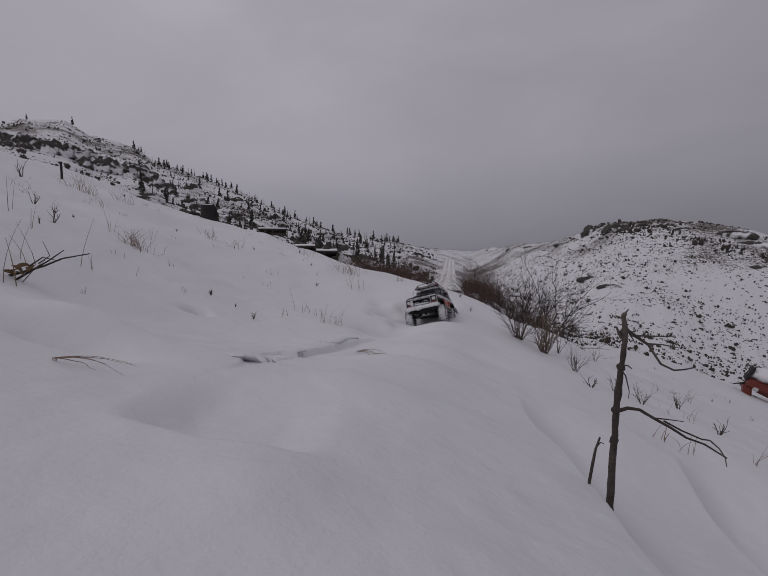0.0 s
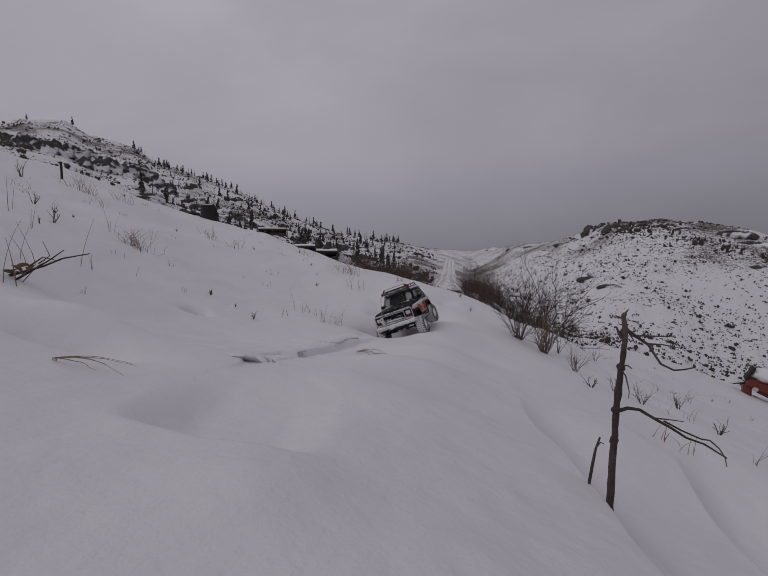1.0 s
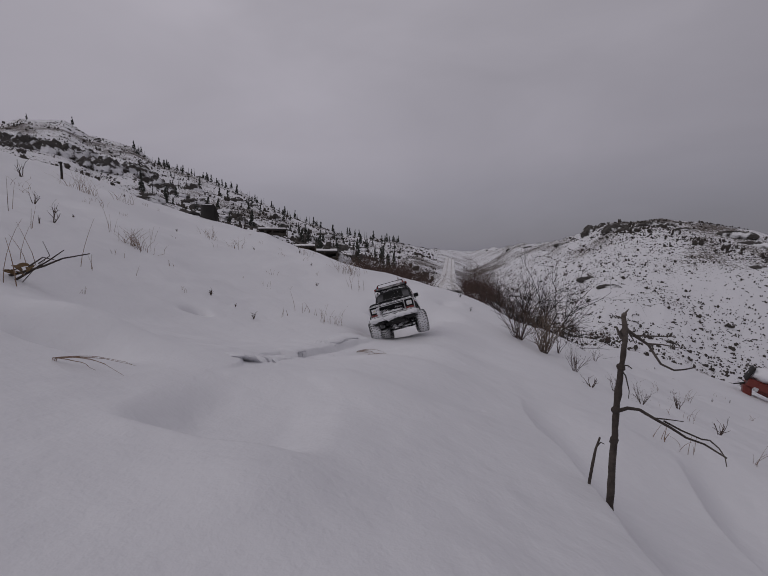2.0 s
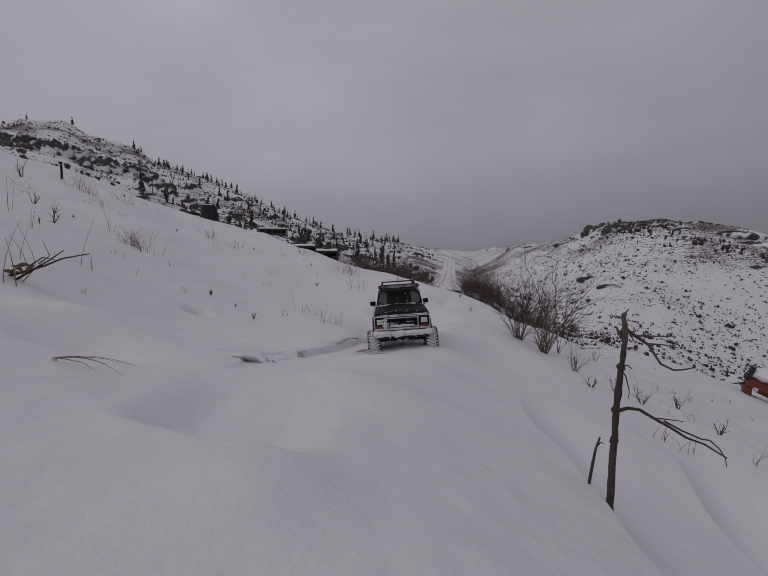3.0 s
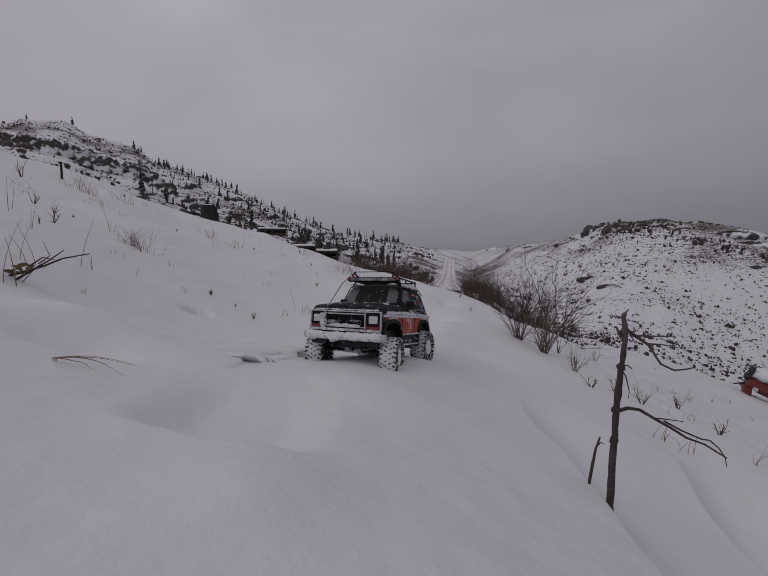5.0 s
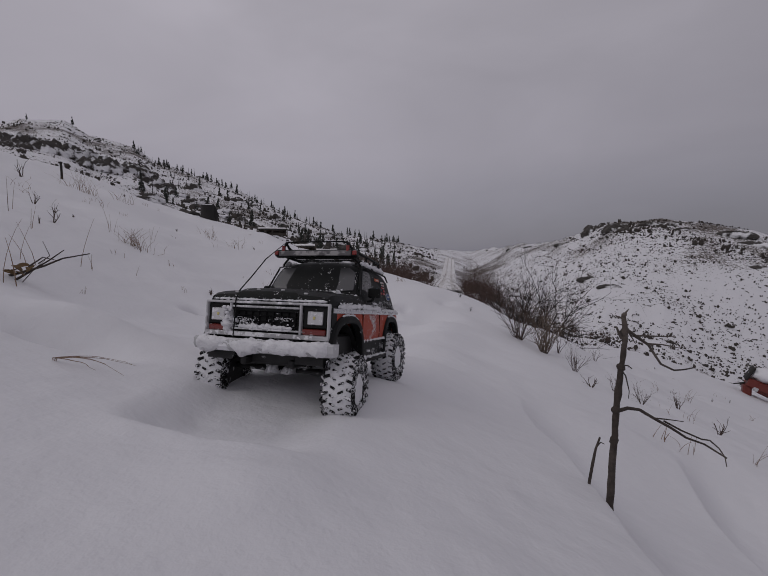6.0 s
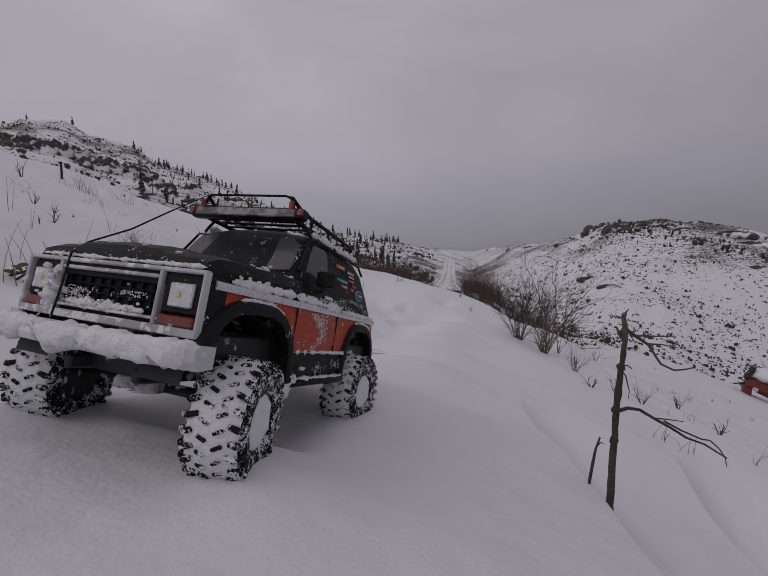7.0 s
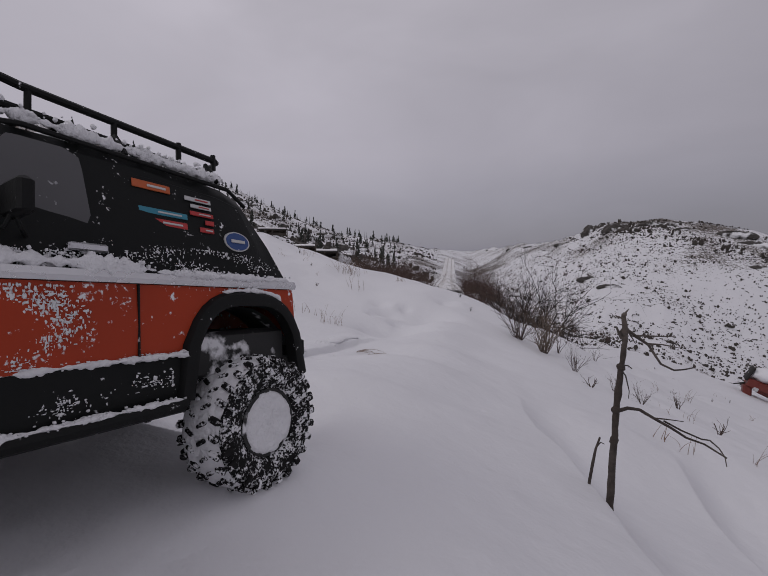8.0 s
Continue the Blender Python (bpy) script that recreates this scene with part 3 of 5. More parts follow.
def truck():
    base = tagged(new("toy_truck"), "radio-controlled black and orange-red off-road truck caked with snow", "toy truck")
    # sides
    for sx in (-1, 1):
        red = part("side_panel", side_panel(sx, -0.222, 0.214, 0.122, BELT - 0.003), M_RED, base, "orange-red side panel with stuck snow")
        part("rocker_panel", side_panel(sx, -0.088, 0.088, 0.080, 0.1215, 0.0), M_BLACK, base, "black lower body side")
        part("belt_strip", side_panel(sx, -0.224, 0.222, BELT - 0.0025, BELT + 0.0045, 0.0022, 0.004), M_CHROME, base, "silver trim strip along the side")
        part("belt_line", side_panel(sx, -0.224, 0.222, BELT - 0.0065, BELT - 0.0045, 0.001, 0.003), M_WHITE, red)
        for y in (-0.045, 0.085):
            part("door_seam", Shape().box((sx * (HALF(y) + 0.0005), y, 0.152), (0.003, 0.0016, 0.062), 0.0004), M_PLASTIC, red, "dark door gap")
        for c in (0.158, -0.156):
            pts = []
            for i in range(19):
                y = c - 0.069 + 0.138 * i / 18
                pts.append((sx * (HALF(y) + 0.002), y, max(0.112 if y > c > 0 else 0.079, arch(y) + 0.001)))
            rings = []
            for i, (px, py, pz) in enumerate(pts):
                q, r = pts[max(i - 1, 0)], pts[min(i + 1, len(pts) - 1)]
                long = math.hypot(r[1] - q[1], r[2] - q[2])
                ny, nz = -(r[2] - q[2]) / long, (r[1] - q[1]) / long
                rings.append([(px + sx * o, py + ny * w, pz + nz * w) for o, w in ((-0.008, -0.003), (0.004, -0.003), (0.0055, 0.001), (0.004, 0.008), (0.0, 0.011), (-0.008, 0.011))])
            part("fender_flare", Shape().ring_skin(rings), M_PLASTIC, base, "black wheel-arch flare")
            run = [(px + sx * 0.001, py, pz + 0.011) for px, py, pz in pts[3:-5]]
            part("snow_crust", snow_run(run, 0.0045, 0.004, 91 + sx + int(c * 40), 0.005), M_SNOW, base)
            # inner well
            g = Shape()
            rings = []
            for x in (HALF(c) - 0.008, 0.058):
                rings.append([(sx * x, c + 0.072 * math.cos(math.pi * i / 12), 0.082 + 0.084 * math.sin(math.pi * i / 12)) for i in range(13)])
            g.ring_skin(rings, closed=False, caps=False)
            part("wheel_well", g, M_CHASSIS, base)
        part("snow_crust", splatter(lambda u, v: (sx * (HALF(0.02) + 0.001), -0.012 + 0.062 * u, 0.126 + 0.054 * v), 150, 70 + sx, (0.0012, 0.0026, 0.0032)), M_SNOW, red, "snow stuck to the door")
        part("snow_crust", splatter(lambda u, v: (sx * (HALF(0.02) + 0.001), -0.07 + 0.14 * u, 0.084 + 0.03 * v), 60, 73 + sx, (0.0012, 0.0026, 0.0028)), M_SNOW, red)
        # running board and its snow
        g = Shape().tube([(sx * 0.108, 0.086, 0.080), (sx * 0.117, 0.076, 0.078), (sx * 0.117, -0.076, 0.078), (sx * 0.108, -0.086, 0.080)], 0.0045, 8)
        for y in (-0.05, 0.0, 0.05):
            g.box((sx * 0.1, y, 0.079), (0.034, 0.006, 0.005), 0.001)
        slider = part("rock_slider", g, M_PLASTIC, base, "black tube side step")
        part("snow_crust", snow_run([(sx * 0.117, 0.07, 0.0815), (sx * 0.117, -0.078, 0.0815)], 0.0075, 0.005, 11 + sx, 0.004), M_SNOW, slider)
        part("snow_crust", snow_run([(sx * 0.106, 0.094, 0.084), (sx * 0.108, 0.072, 0.078)], 0.024, 0.026, 15 + sx, 0.006), M_SNOW, base)
        part("snow_clod", Shape().lump((sx * 0.1, 0.086, 0.078), (0.02, 0.027, 0.019), 5 + sx, 0.4, 14), M_SNOW, base, "clod of snow behind the front wheel", 180)
        part("snow_crust", snow_run([(sx * (HALF(0.2) + 0.0005), 0.2, BELT + 0.006), (sx * (HALF(0.09) - 0.001), 0.09, BELT + 0.008)], 0.009, 0.008, 21 + sx, 0.004), M_SNOW, base)
        part("snow_crust", snow_run([(sx * (HALF(0.09) - 0.001), 0.09, BELT + 0.008), (sx * (HALF(-0.05) + 0.001), -0.06, BELT + 0.0055)], 0.006, 0.0075, 23 + sx, 0.004), M_SNOW, base)
        part("snow_crust", snow_run([(sx * (HALF(-0.05) + 0.001), -0.06, BELT + 0.005), (sx * (HALF(-0.2) + 0.001), -0.215, BELT + 0.005)], 0.005, 0.004, 25 + sx, 0.0035), M_SNOW, base)
        part("snow_crust", snow_run([(sx * (HALF(0) + 0.001), 0.085, 0.122), (sx * (HALF(-0.05) + 0.001), -0.092, 0.122)], 0.005, 0.007, 27 + sx, 0.005), M_SNOW, base)
        part("snow_crust", snow_run([(sx * (HALF(-.1) + 0.003), -0.089, 0.10), (sx * (HALF(-.1) + 0.003), -0.102, 0.152), (sx * (HALF(-.1) + 0.002), -0.124, 0.168)], 0.005, 0.006, 29 + sx, 0.005), M_SNOW, base)
    # upper fenders and bonnet
    rings = []
    for y, z, h in ((0.229, 0.1955, 0.109), (0.2255, 0.2035, 0.112), (0.214, 0.2085, 0.113), (0.195, 0.2105, 0.1125), (0.15, 0.211, 0.113), (0.082, 0.214, 0.111), (0.07, 0.214, 0.110)):
        r = [(h, y, BELT - 0.004), (h + 0.001, y, z - 0.010), (h - 0.005, y, z), (h - 0.02, y, z + 0.003), (0.062, y, z + 0.004), (0.05, y, z + 0.008), (0, y, z + 0.009)]
        rings.append(r + [(-x, q, w) for x, q, w in reversed(r[:-1])])
    bonnet = part("bonnet", Shape().ring_skin(rings), M_BLACK, base, "black bonnet with a raised centre", 30)
    for i, x in enumerate((-0.066, -0.024, 0.022, 0.064)):
        part("bonnet_badge", Shape().box((x, 0.2195, 0.2105 + (0.0045 if abs(x) < 0.05 else 0.0)), (0.0075, 0.003, 0.0035), 0.001, Matrix.Rotation(-0.5, 3, "X")), M_WHITE, bonnet, "small pale badge block")
    for s in (-1, 1):
        part("snow_crust", snow_run([(s * 0.107, 0.2, 0.199), (s * 0.104, 0.09, 0.205)], 0.009, 0.004, 31 + s, 0.009), M_SNOW, bonnet)
    part("snow_crust", snow_run([(-0.07, 0.085, 0.218), (0.09, 0.085, 0.216)], 0.014, 0.008, 37, 0.006), M_SNOW, bonnet, "snow in the cowl")
    # cab
    sect = [(0.083, 0.109, BELT, 0.101, 0.213), (0.066, 0.109, BELT, 0.096, 0.239), (0.044, 0.1085, BELT, 0.089, 0.269), (0.03, 0.108, BELT, 0.087, 0.276), (-0.06, 0.1065, BELT, 0.086, 0.278),
            (-0.15, 0.104, BELT, 0.084, 0.273), (-0.172, 0.1035, BELT, 0.083, 0.267), (-0.198, 0.1025, BELT, 0.089, 0.235), (-0.222, 0.101, BELT, 0.097, 0.196)]
    cab = part("cab", Shape().ring_skin([cab_ring(*s) for s in sect]), M_BLACK, base, "black hard-top cab", 28)

    def pane(name, corners, out, mat, label, thick=0.0022):
        g = Shape()
        c = [Vector(p) for p in corners]
        mid_ = sum(c, Vector()) / len(c)
        n = Vector(out).normalized()
        ring = []
        for i, p in enumerate(c):
            q, r = c[i - 1], c[(i + 1) % len(c)]
            for t in (0.22, 0.07):
                ring.append(p.lerp(q, t).lerp(mid_, 0.02 if t > 0.1 else 0.045))
            ring.append(p.lerp(r, 0.22).lerp(mid_, 0.02))
        g.ring_skin([[p - n * thick for p in ring], [p + n * thick * 0.6 for p in ring], [p.lerp(mid_, 0.02) + n * thick for p in ring]])
        return part(name, g, mat, cab, label, 25)

    pane("windscreen", [(-0.094, 0.0785, 0.220), (0.094, 0.0785, 0.220), (0.084, 0.043, 0.270), (-0.084, 0.043, 0.270)], (0, 0.82, 0.57), M_WINDOW, "tinted windscreen with stuck snow")
    pane("rear_window", [(-0.08, -0.1985, 0.235), (0.08, -0.1985, 0.235), (0.075, -0.175, 0.268), (-0.075, -0.175, 0.268)], (0, -0.85, 0.5), M_WINDOW, "dark rear window")
    for s in (-1, 1):
        pane("side_window", [(s * 0.1005, 0.063, 0.212), (s * 0.1005, -0.02, 0.212), (s * 0.0912, -0.014, 0.266), (s * 0.0916, 0.034, 0.266)], (s, 0, 0.17), M_WINDOW, "grey door window")
        pane("quarter_panel", [(s * 0.1005, -0.05, 0.206), (s * 0.0985, -0.19, 0.206), (s * 0.0895, -0.162, 0.259), (s * 0.0905, -0.045, 0.262)], (s, 0, 0.17), M_BLACK, "black blanked rear side window", 0.0012)
        part("door_handle", Shape().box((s * 0.1075, -0.012, 0.2035), (0.004, 0.026, 0.005), 0.001), M_CHROME, cab, "silver door handle")
        # mirrors
        g = Shape().tube([(s * 0.103, 0.042, 0.206), (s * 0.115, 0.037, 0.209), (s * 0.12, 0.035, 0.217)], 0.0013, 6)
        g.tube([(s * 0.103, 0.022, 0.206), (s * 0.117, 0.03, 0.209), (s * 0.12, 0.035, 0.217)], 0.0013, 6)
        part("wing_mirror", g.box((s * 0.12, 0.033, 0.223), (0.025, 0.009, 0.019), 0.002), M_PLASTIC, base, "square black wing mirror")
        # stickers: plain bars in their colours
        for y, z, ly, lz, mat, name in ((-0.105, 0.2545, 0.024, 0.006, M_ST_ORANGE, "orange"), (-0.14, 0.252, 0.020, 0.0035, M_ST_WHITE, "white"), (-0.142, 0.2465, 0.016, 0.003, M_ST_WHITE, "white"),
                                         (-0.142, 0.2405, 0.018, 0.0035, M_ST_RED, "red"), (-0.148, 0.2345, 0.007, 0.004, M_ST_RED, "red"), (-0.145, 0.228, 0.011, 0.004, M_ST_RED, "red and blue"),
                                         (-0.112, 0.236, 0.032, 0.0045, M_ST_TEAL, "blue-green"), (-0.114, 0.2285, 0.027, 0.005, M_ST_RED, "red")):
            y, ly, x = -0.154 + 1.28 * (y + 0.172), ly * 1.4, 0.1005 - (z - 0.206) * 0.168 + 0.0012
            sticker = part("sticker", Shape().box((s * x, y, z), (0.001, ly, lz), 0.0003, Matrix.Rotation(-s * 0.165, 3, "Y")), mat, cab, name + " sticker bar")
            if ly > 0.015:
                part("sticker_print", Shape().box((s * (x + 0.0006), y - ly * 0.12, z), (0.0008, ly * 0.5, lz * 0.3), 0.0002, Matrix.Rotation(-s * 0.165, 3, "Y")), M_ST_WHITE if mat != M_ST_WHITE else M_ST_RED, sticker)
        for r, mat, out in ((1.0, M_ST_WHITE, 0.0), (0.88, M_ST_BLUE, 0.0006)):
            ring = [(s * (0.1003 - (0.2225 + 0.0085 * r * math.sin(a) - 0.206) * 0.168 + out), -0.154 + 0.0155 * r * math.cos(a), 0.2225 + 0.0085 * r * math.sin(a)) for a in (2 * math.pi * k / 28 for k in range(28))]
            part("oval_badge", Shape().ring_skin([[(x - s * 0.001, y, z) for x, y, z in ring], [(x + s * 0.0014, y, z) for x, y, z in ring]]), mat, cab, "blue oval badge with a pale rim")
        part("badge_print", Shape().box((s * 0.1004, -0.154, 0.2225), (0.001, 0.017, 0.0028), 0.0003, Matrix.Rotation(-s * 0.165, 3, "Y")), M_ST_WHITE, cab)
        part("drip_rail", Shape().tube([(s * 0.1, 0.072, 0.226), (s * 0.0915, 0.042, 0.27), (s * 0.0905, 0.02, 0.2735), (s * 0.0895, -0.152, 0.269), (s * 0.0905, -0.172, 0.257)], 0.0018, 6), M_PLASTIC, cab)
        part("snow_crust", snow_run([(s * 0.086, 0.03, 0.279), (s * 0.085, -0.15, 0.276)], 0.009, 0.008, 41 + s, 0.004), M_SNOW, cab, "snow along the gutter")
    part("snow_crust", snow_run([(-0.05, 0.0, 0.283), (0.05, -0.13, 0.279)], 0.03, 0.006, 47, 0.012), M_SNOW, cab, "snow on the roof")
    part("snow_crust", splatter(lambda u, v: (-0.09 + 0.18 * u, 0.0795 - 0.036 * v, 0.2205 + 0.05 * v), 260, 81, (0.0024, 0.0013, 0.0022)), M_SNOW, cab, "flecks of snow on the windscreen")
    part("snow_crust", splatter(lambda u, v: (-0.1 + 0.2 * u, 0.088 - 0.006 * v, 0.214 + 0.004 * v), 320, 82, (0.0055, 0.005, 0.0035)), M_SNOW, cab)
    for s in (-1, 1):
        part("snow_crust", splatter(lambda u, v: (s * (0.1085 - 0.006 * v), -0.2 + 0.16 * u, 0.193 + 0.018 * v), 130, 83 + s, (0.0011, 0.0022, 0.002)), M_SNOW, cab, "flecks of snow below the windows")
        part("snow_crust", splatter(lambda u, v: (s * (0.1085 - 0.006 * v), -0.03 + 0.11 * u, 0.192 + 0.02 * v), 300, 86 + s, (0.0014, 0.003, 0.0026)), M_SNOW, cab)
        wiper = Shape().tube([(s * 0.045, 0.084, 0.2195), (s * 0.02, 0.083, 0.2235), (s * -0.012, 0.082, 0.2225)], 0.0015, 6)
        part("wiper", wiper, M_PLASTIC, cab, "black wiper arm")
    # front
    face = Shape()
    y = 0.2295
    for c, s in (((0, y, 0.1945), (0.230, 0.007, 0.0034)), ((0, y, 0.1395), (0.230, 0.007, 0.0085)), ((0, y, 0.149), (0.15, 0.005, 0.003)), ((0.0655, y, 0.168), (0.0042, 0.008, 0.052)), ((-0.0655, y, 0.168), (0.0042, 0.008, 0.052)),
                 ((0.1135, y, 0.167), (0.0034, 0.008, 0.058)), ((-0.1135, y, 0.167), (0.0034, 0.008, 0.058)), ((0, y + 0.001, 0.1885), (0.126, 0.005, 0.003))):
        face.box(c, s, 0.0012)
    face = part("grille_surround", face, M_WHITE, base, "white grille surround, packed with snow")
    part("grille_backing", Shape().box((0, 0.222, 0.168), (0.226, 0.006, 0.056), 0.001), M_PLASTIC, face)
    for k in range(4):
        part("grille_bar", Shape().box((0, 0.2265, 0.1565 + 0.0085 * k), (0.124, 0.004, 0.0022), 0.0006), M_GRILLE, face)
    for k in range(9):
        part("grille_rib", Shape().box((-0.054 + 0.0135 * k, 0.226, 0.169), (0.0018, 0.004, 0.034), 0.0005), M_GRILLE, face)
    for s in (-1, 1):
        lamp = part("headlight", Shape().box((s * 0.0895, 0.2265, 0.1735), (0.042, 0.006, 0.036), 0.002), M_PLASTIC, base, "square headlight in a black bezel")
        part("headlight_lens", Shape().box((s * 0.0905, 0.2305, 0.1735), (0.026, 0.004, 0.023), 0.0025), M_LENS, lamp, "frosted square lens")
        part("bulb", Shape().box((s * 0.0895, 0.2327, 0.174), (0.004, 0.002, 0.005), 0.0008), M_LED, lamp, "yellowish bulb")
        part("marker_lamp", Shape().box((s * 0.0885, 0.229, 0.1495), (0.040, 0.006, 0.0105), 0.0015), M_MARKER, base, "dark red marker lamp")
        part("fender_edge", Shape().box((s * 0.1135, 0.2155, 0.163), (0.006, 0.022, 0.06), 0.002), M_BLACK, base, "black front corner of the fender")
        part("snow_crust", snow_run([(s * 0.068, 0.233, 0.138), (s * 0.066, 0.232, 0.155 + 0.02 * s)], 0.022, 0.02, 51 + s, 0.006), M_SNOW, face)
    part("snow_crust", snow_run([(-0.05, 0.2285, 0.152), (0.055, 0.2285, 0.152)], 0.010, 0.009, 57, 0.007), M_SNOW, face)
    part("snow_crust", splatter(lambda u, v: (-0.06 + 0.12 * u, 0.229, 0.153 + 0.018 * v), 90, 59, (0.003, 0.002, 0.003)), M_SNOW, face, "snow stuck in the grille")
    part("snow_crust", snow_run([(0.064, 0.231, 0.15), (0.07, 0.231, 0.19)], 0.014, 0.016, 60, 0.006), M_SNOW, face)
    part("snow_crust", snow_run([(-0.11, 0.228, 0.1985), (0.11, 0.228, 0.1985)], 0.006, 0.003, 58, 0.004), M_SNOW, face)
    rings = []
    for k in range(21):
        x = -0.128 + 0.256 * k / 20
        back = 0.012 * (abs(x) / 0.128) ** 4
        lift = 0.0
        prof = [(0.232, 0.128), (0.250, 0.129), (0.2545, 0.123), (0.2545, 0.110), (0.249, 0.101), (0.232, 0.103)]
        rings.append([(x, q - back, z + lift) for q, z in prof])
    bumper = part("front_bumper", Shape().ring_skin(rings), M_WHITE, base, "snow-packed white front bumper", 25)
    rings = []
    for k in range(121):
        x = -0.127 + 0.254 * k / 120
        back = 0.012 * (abs(x) / 0.128) ** 4
        fat = min(1, (1 - abs(x) / 0.1275) * 12) * (0.75 + 0.35 * noise.noise(Vector((x * 22, 1, 0))))
        ring = []
        for j in range(22):
            a = 2 * math.pi * j / 22
            q = Vector((x * 75, math.cos(a) * 1.3, math.sin(a) * 1.3))
            k2 = fat * (1.05 + 0.55 * noise.noise(q * 0.4) + 0.36 * noise.noise(q * 1.1) + 0.22 * noise.noise(q * 2.6) + 0.12 * noise.noise(q * 6.0))
            ring.append((x, 0.2465 - back + 0.0145 * k2 * math.cos(a), 0.1165 + 0.019 * k2 * math.sin(a)))
        rings.append(ring)
    pile = Shape().ring_skin(rings)
    part("snow_crust", pile, M_SNOW, bumper, "lumpy bank of snow on the bumper", 60)
    rear = part("rear_bumper", Shape().box((0, -0.229, 0.112), (0.216, 0.016, 0.026), 0.004), M_PLASTIC, base, "black rear bumper")
    part("tailgate", Shape().box((0, -0.2235, 0.156), (0.196, 0.006, 0.06), 0.002), M_RED, base, "orange-red tailgate")
    for s in (-1, 1):
        part("tail_lamp", Shape().box((s * 0.09, -0.227, 0.158), (0.014, 0.005, 0.04), 0.0015), M_LAMP_RED, base, "red tail lamp")
    # roof rack and light bar
    rack = part("roof_rack", Shape().tube([(-0.072, 0.052, 0.2905), (0.072, 0.052, 0.2905), (0.073, -0.156, 0.283), (-0.073, -0.156, 0.283), (-0.072, 0.052, 0.2905)], 0.003, 8), M_PLASTIC, base, "black tubular roof rack")
    for k in range(9):
        part("rack_slat", Shape().box((0, 0.03 - 0.021 * k, 0.2898 - 0.0008 * k), (0.142, 0.005, 0.0025), 0.0008), M_PLASTIC, rack)
    for s in (-1, 1):
        part("rack_rail", Shape().tube([(s * 0.073, 0.06, 0.2935), (s * 0.0715, 0.066, 0.308), (s * 0.0685, 0.064, 0.317), (s * 0.071, 0.045, 0.309), (s * 0.073, 0.015, 0.3045), (s * 0.073, -0.148, 0.2985), (s * 0.07, -0.157, 0.2985)], 0.0027, 8), M_PLASTIC, rack)
        for yy in (0.01, -0.05, -0.11, -0.15):
            part("rack_post", Shape().tube([(s * 0.073, yy, 0.2895), (s * 0.073, yy, 0.3035)], 0.0025, 6), M_PLASTIC, rack)
        for yy in (0.035, -0.05, -0.14):
            part("rack_foot", Shape().tube([(s * 0.073, yy, 0.292), (s * 0.084, yy, 0.28), (s * 0.0885, yy, 0.2735)], 0.0022, 6), M_PLASTIC, rack)
    part("front_hoop", Shape().tube([(-0.0685, 0.064, 0.317), (-0.06, 0.0665, 0.3205), (0.06, 0.0665, 0.3205), (0.0685, 0.064, 0.317)], 0.0027, 8), M_PLASTIC, rack)
    part("rear_rail", Shape().tube([(-0.073, -0.152, 0.2985), (-0.06, -0.161, 0.2985), (0.06, -0.161, 0.2985), (0.073, -0.152, 0.2985)], 0.0027, 8), M_PLASTIC, rack)
    bar = part("light_bar", Shape().box((0, 0.062, 0.2955), (0.182, 0.018, 0.0155), 0.003), M_PLASTIC, rack, "black roof light bar")
    part("lamp_lens", Shape().box((0, 0.0705, 0.2955), (0.16, 0.004, 0.0105), 0.0012), M_LENS2, base, "dusty grey lens strip of the light bar")
    for s in (-1, 1):
        part("end_lamp", Shape().box((s * 0.0865, 0.0705, 0.2965), (0.009, 0.005, 0.0095), 0.0015), M_LAMP_RED, base, "red end lamp of the light bar")
        part("corner_lamp", Shape().tube([(s * 0.0715, 0.069, 0.3), (s * 0.0715, 0.069, 0.311)], 0.0035, 8), M_LAMP_RED, base, "small red lamp on the rack")
    part("pull_cord", Shape().tube([(0.066, 0.066, 0.3205), (0.085, 0.11, 0.275 + 0.004), (0.078, 0.16, 0.243), (0.062, 0.215, 0.2145), (0.056, 0.2325, 0.2), (0.054, 0.236, 0.16), (0.052, 0.24, 0.131)], 0.0011, 6), M_PLASTIC, base, "thin black cord from rack to bumper")
    # underneath
    under = Shape().box((0, 0.0, 0.088), (0.09, 0.40, 0.03), 0.004)
    for s in (-1, 1):
        under.box((s * 0.045, 0.0, 0.08), (0.01, 0.44, 0.014), 0.002)
    part("chassis", under, M_CHASSIS, base, "dark chassis frame")
    part("floor_pan", Shape().box((0, -0.005, 0.118), (0.196, 0.42, 0.05), 0.004), M_CHASSIS, base)
    for c in (0.158, -0.156):
        g = Shape().tube([(-0.1, c, 0.06), (0.1, c, 0.06)], 0.0085, 10)
        g.lump((0.018, c, 0.058), (0.02, 0.02, 0.017), 3, 0.1, 8)
        g.tube([(0.02, c, 0.062), (0.01, c * 0.3, 0.082)], 0.005, 8)
        axle = part("axle", g, M_CHASSIS, base, "solid axle with its differential")
        part("snow_crust", snow_run([(-0.03, c + 0.016, 0.052), (0.03, c + 0.016, 0.052)], 0.028, 0.024, int(61 + c * 20), 0.008), M_SNOW, axle, "snow packed round the axle")
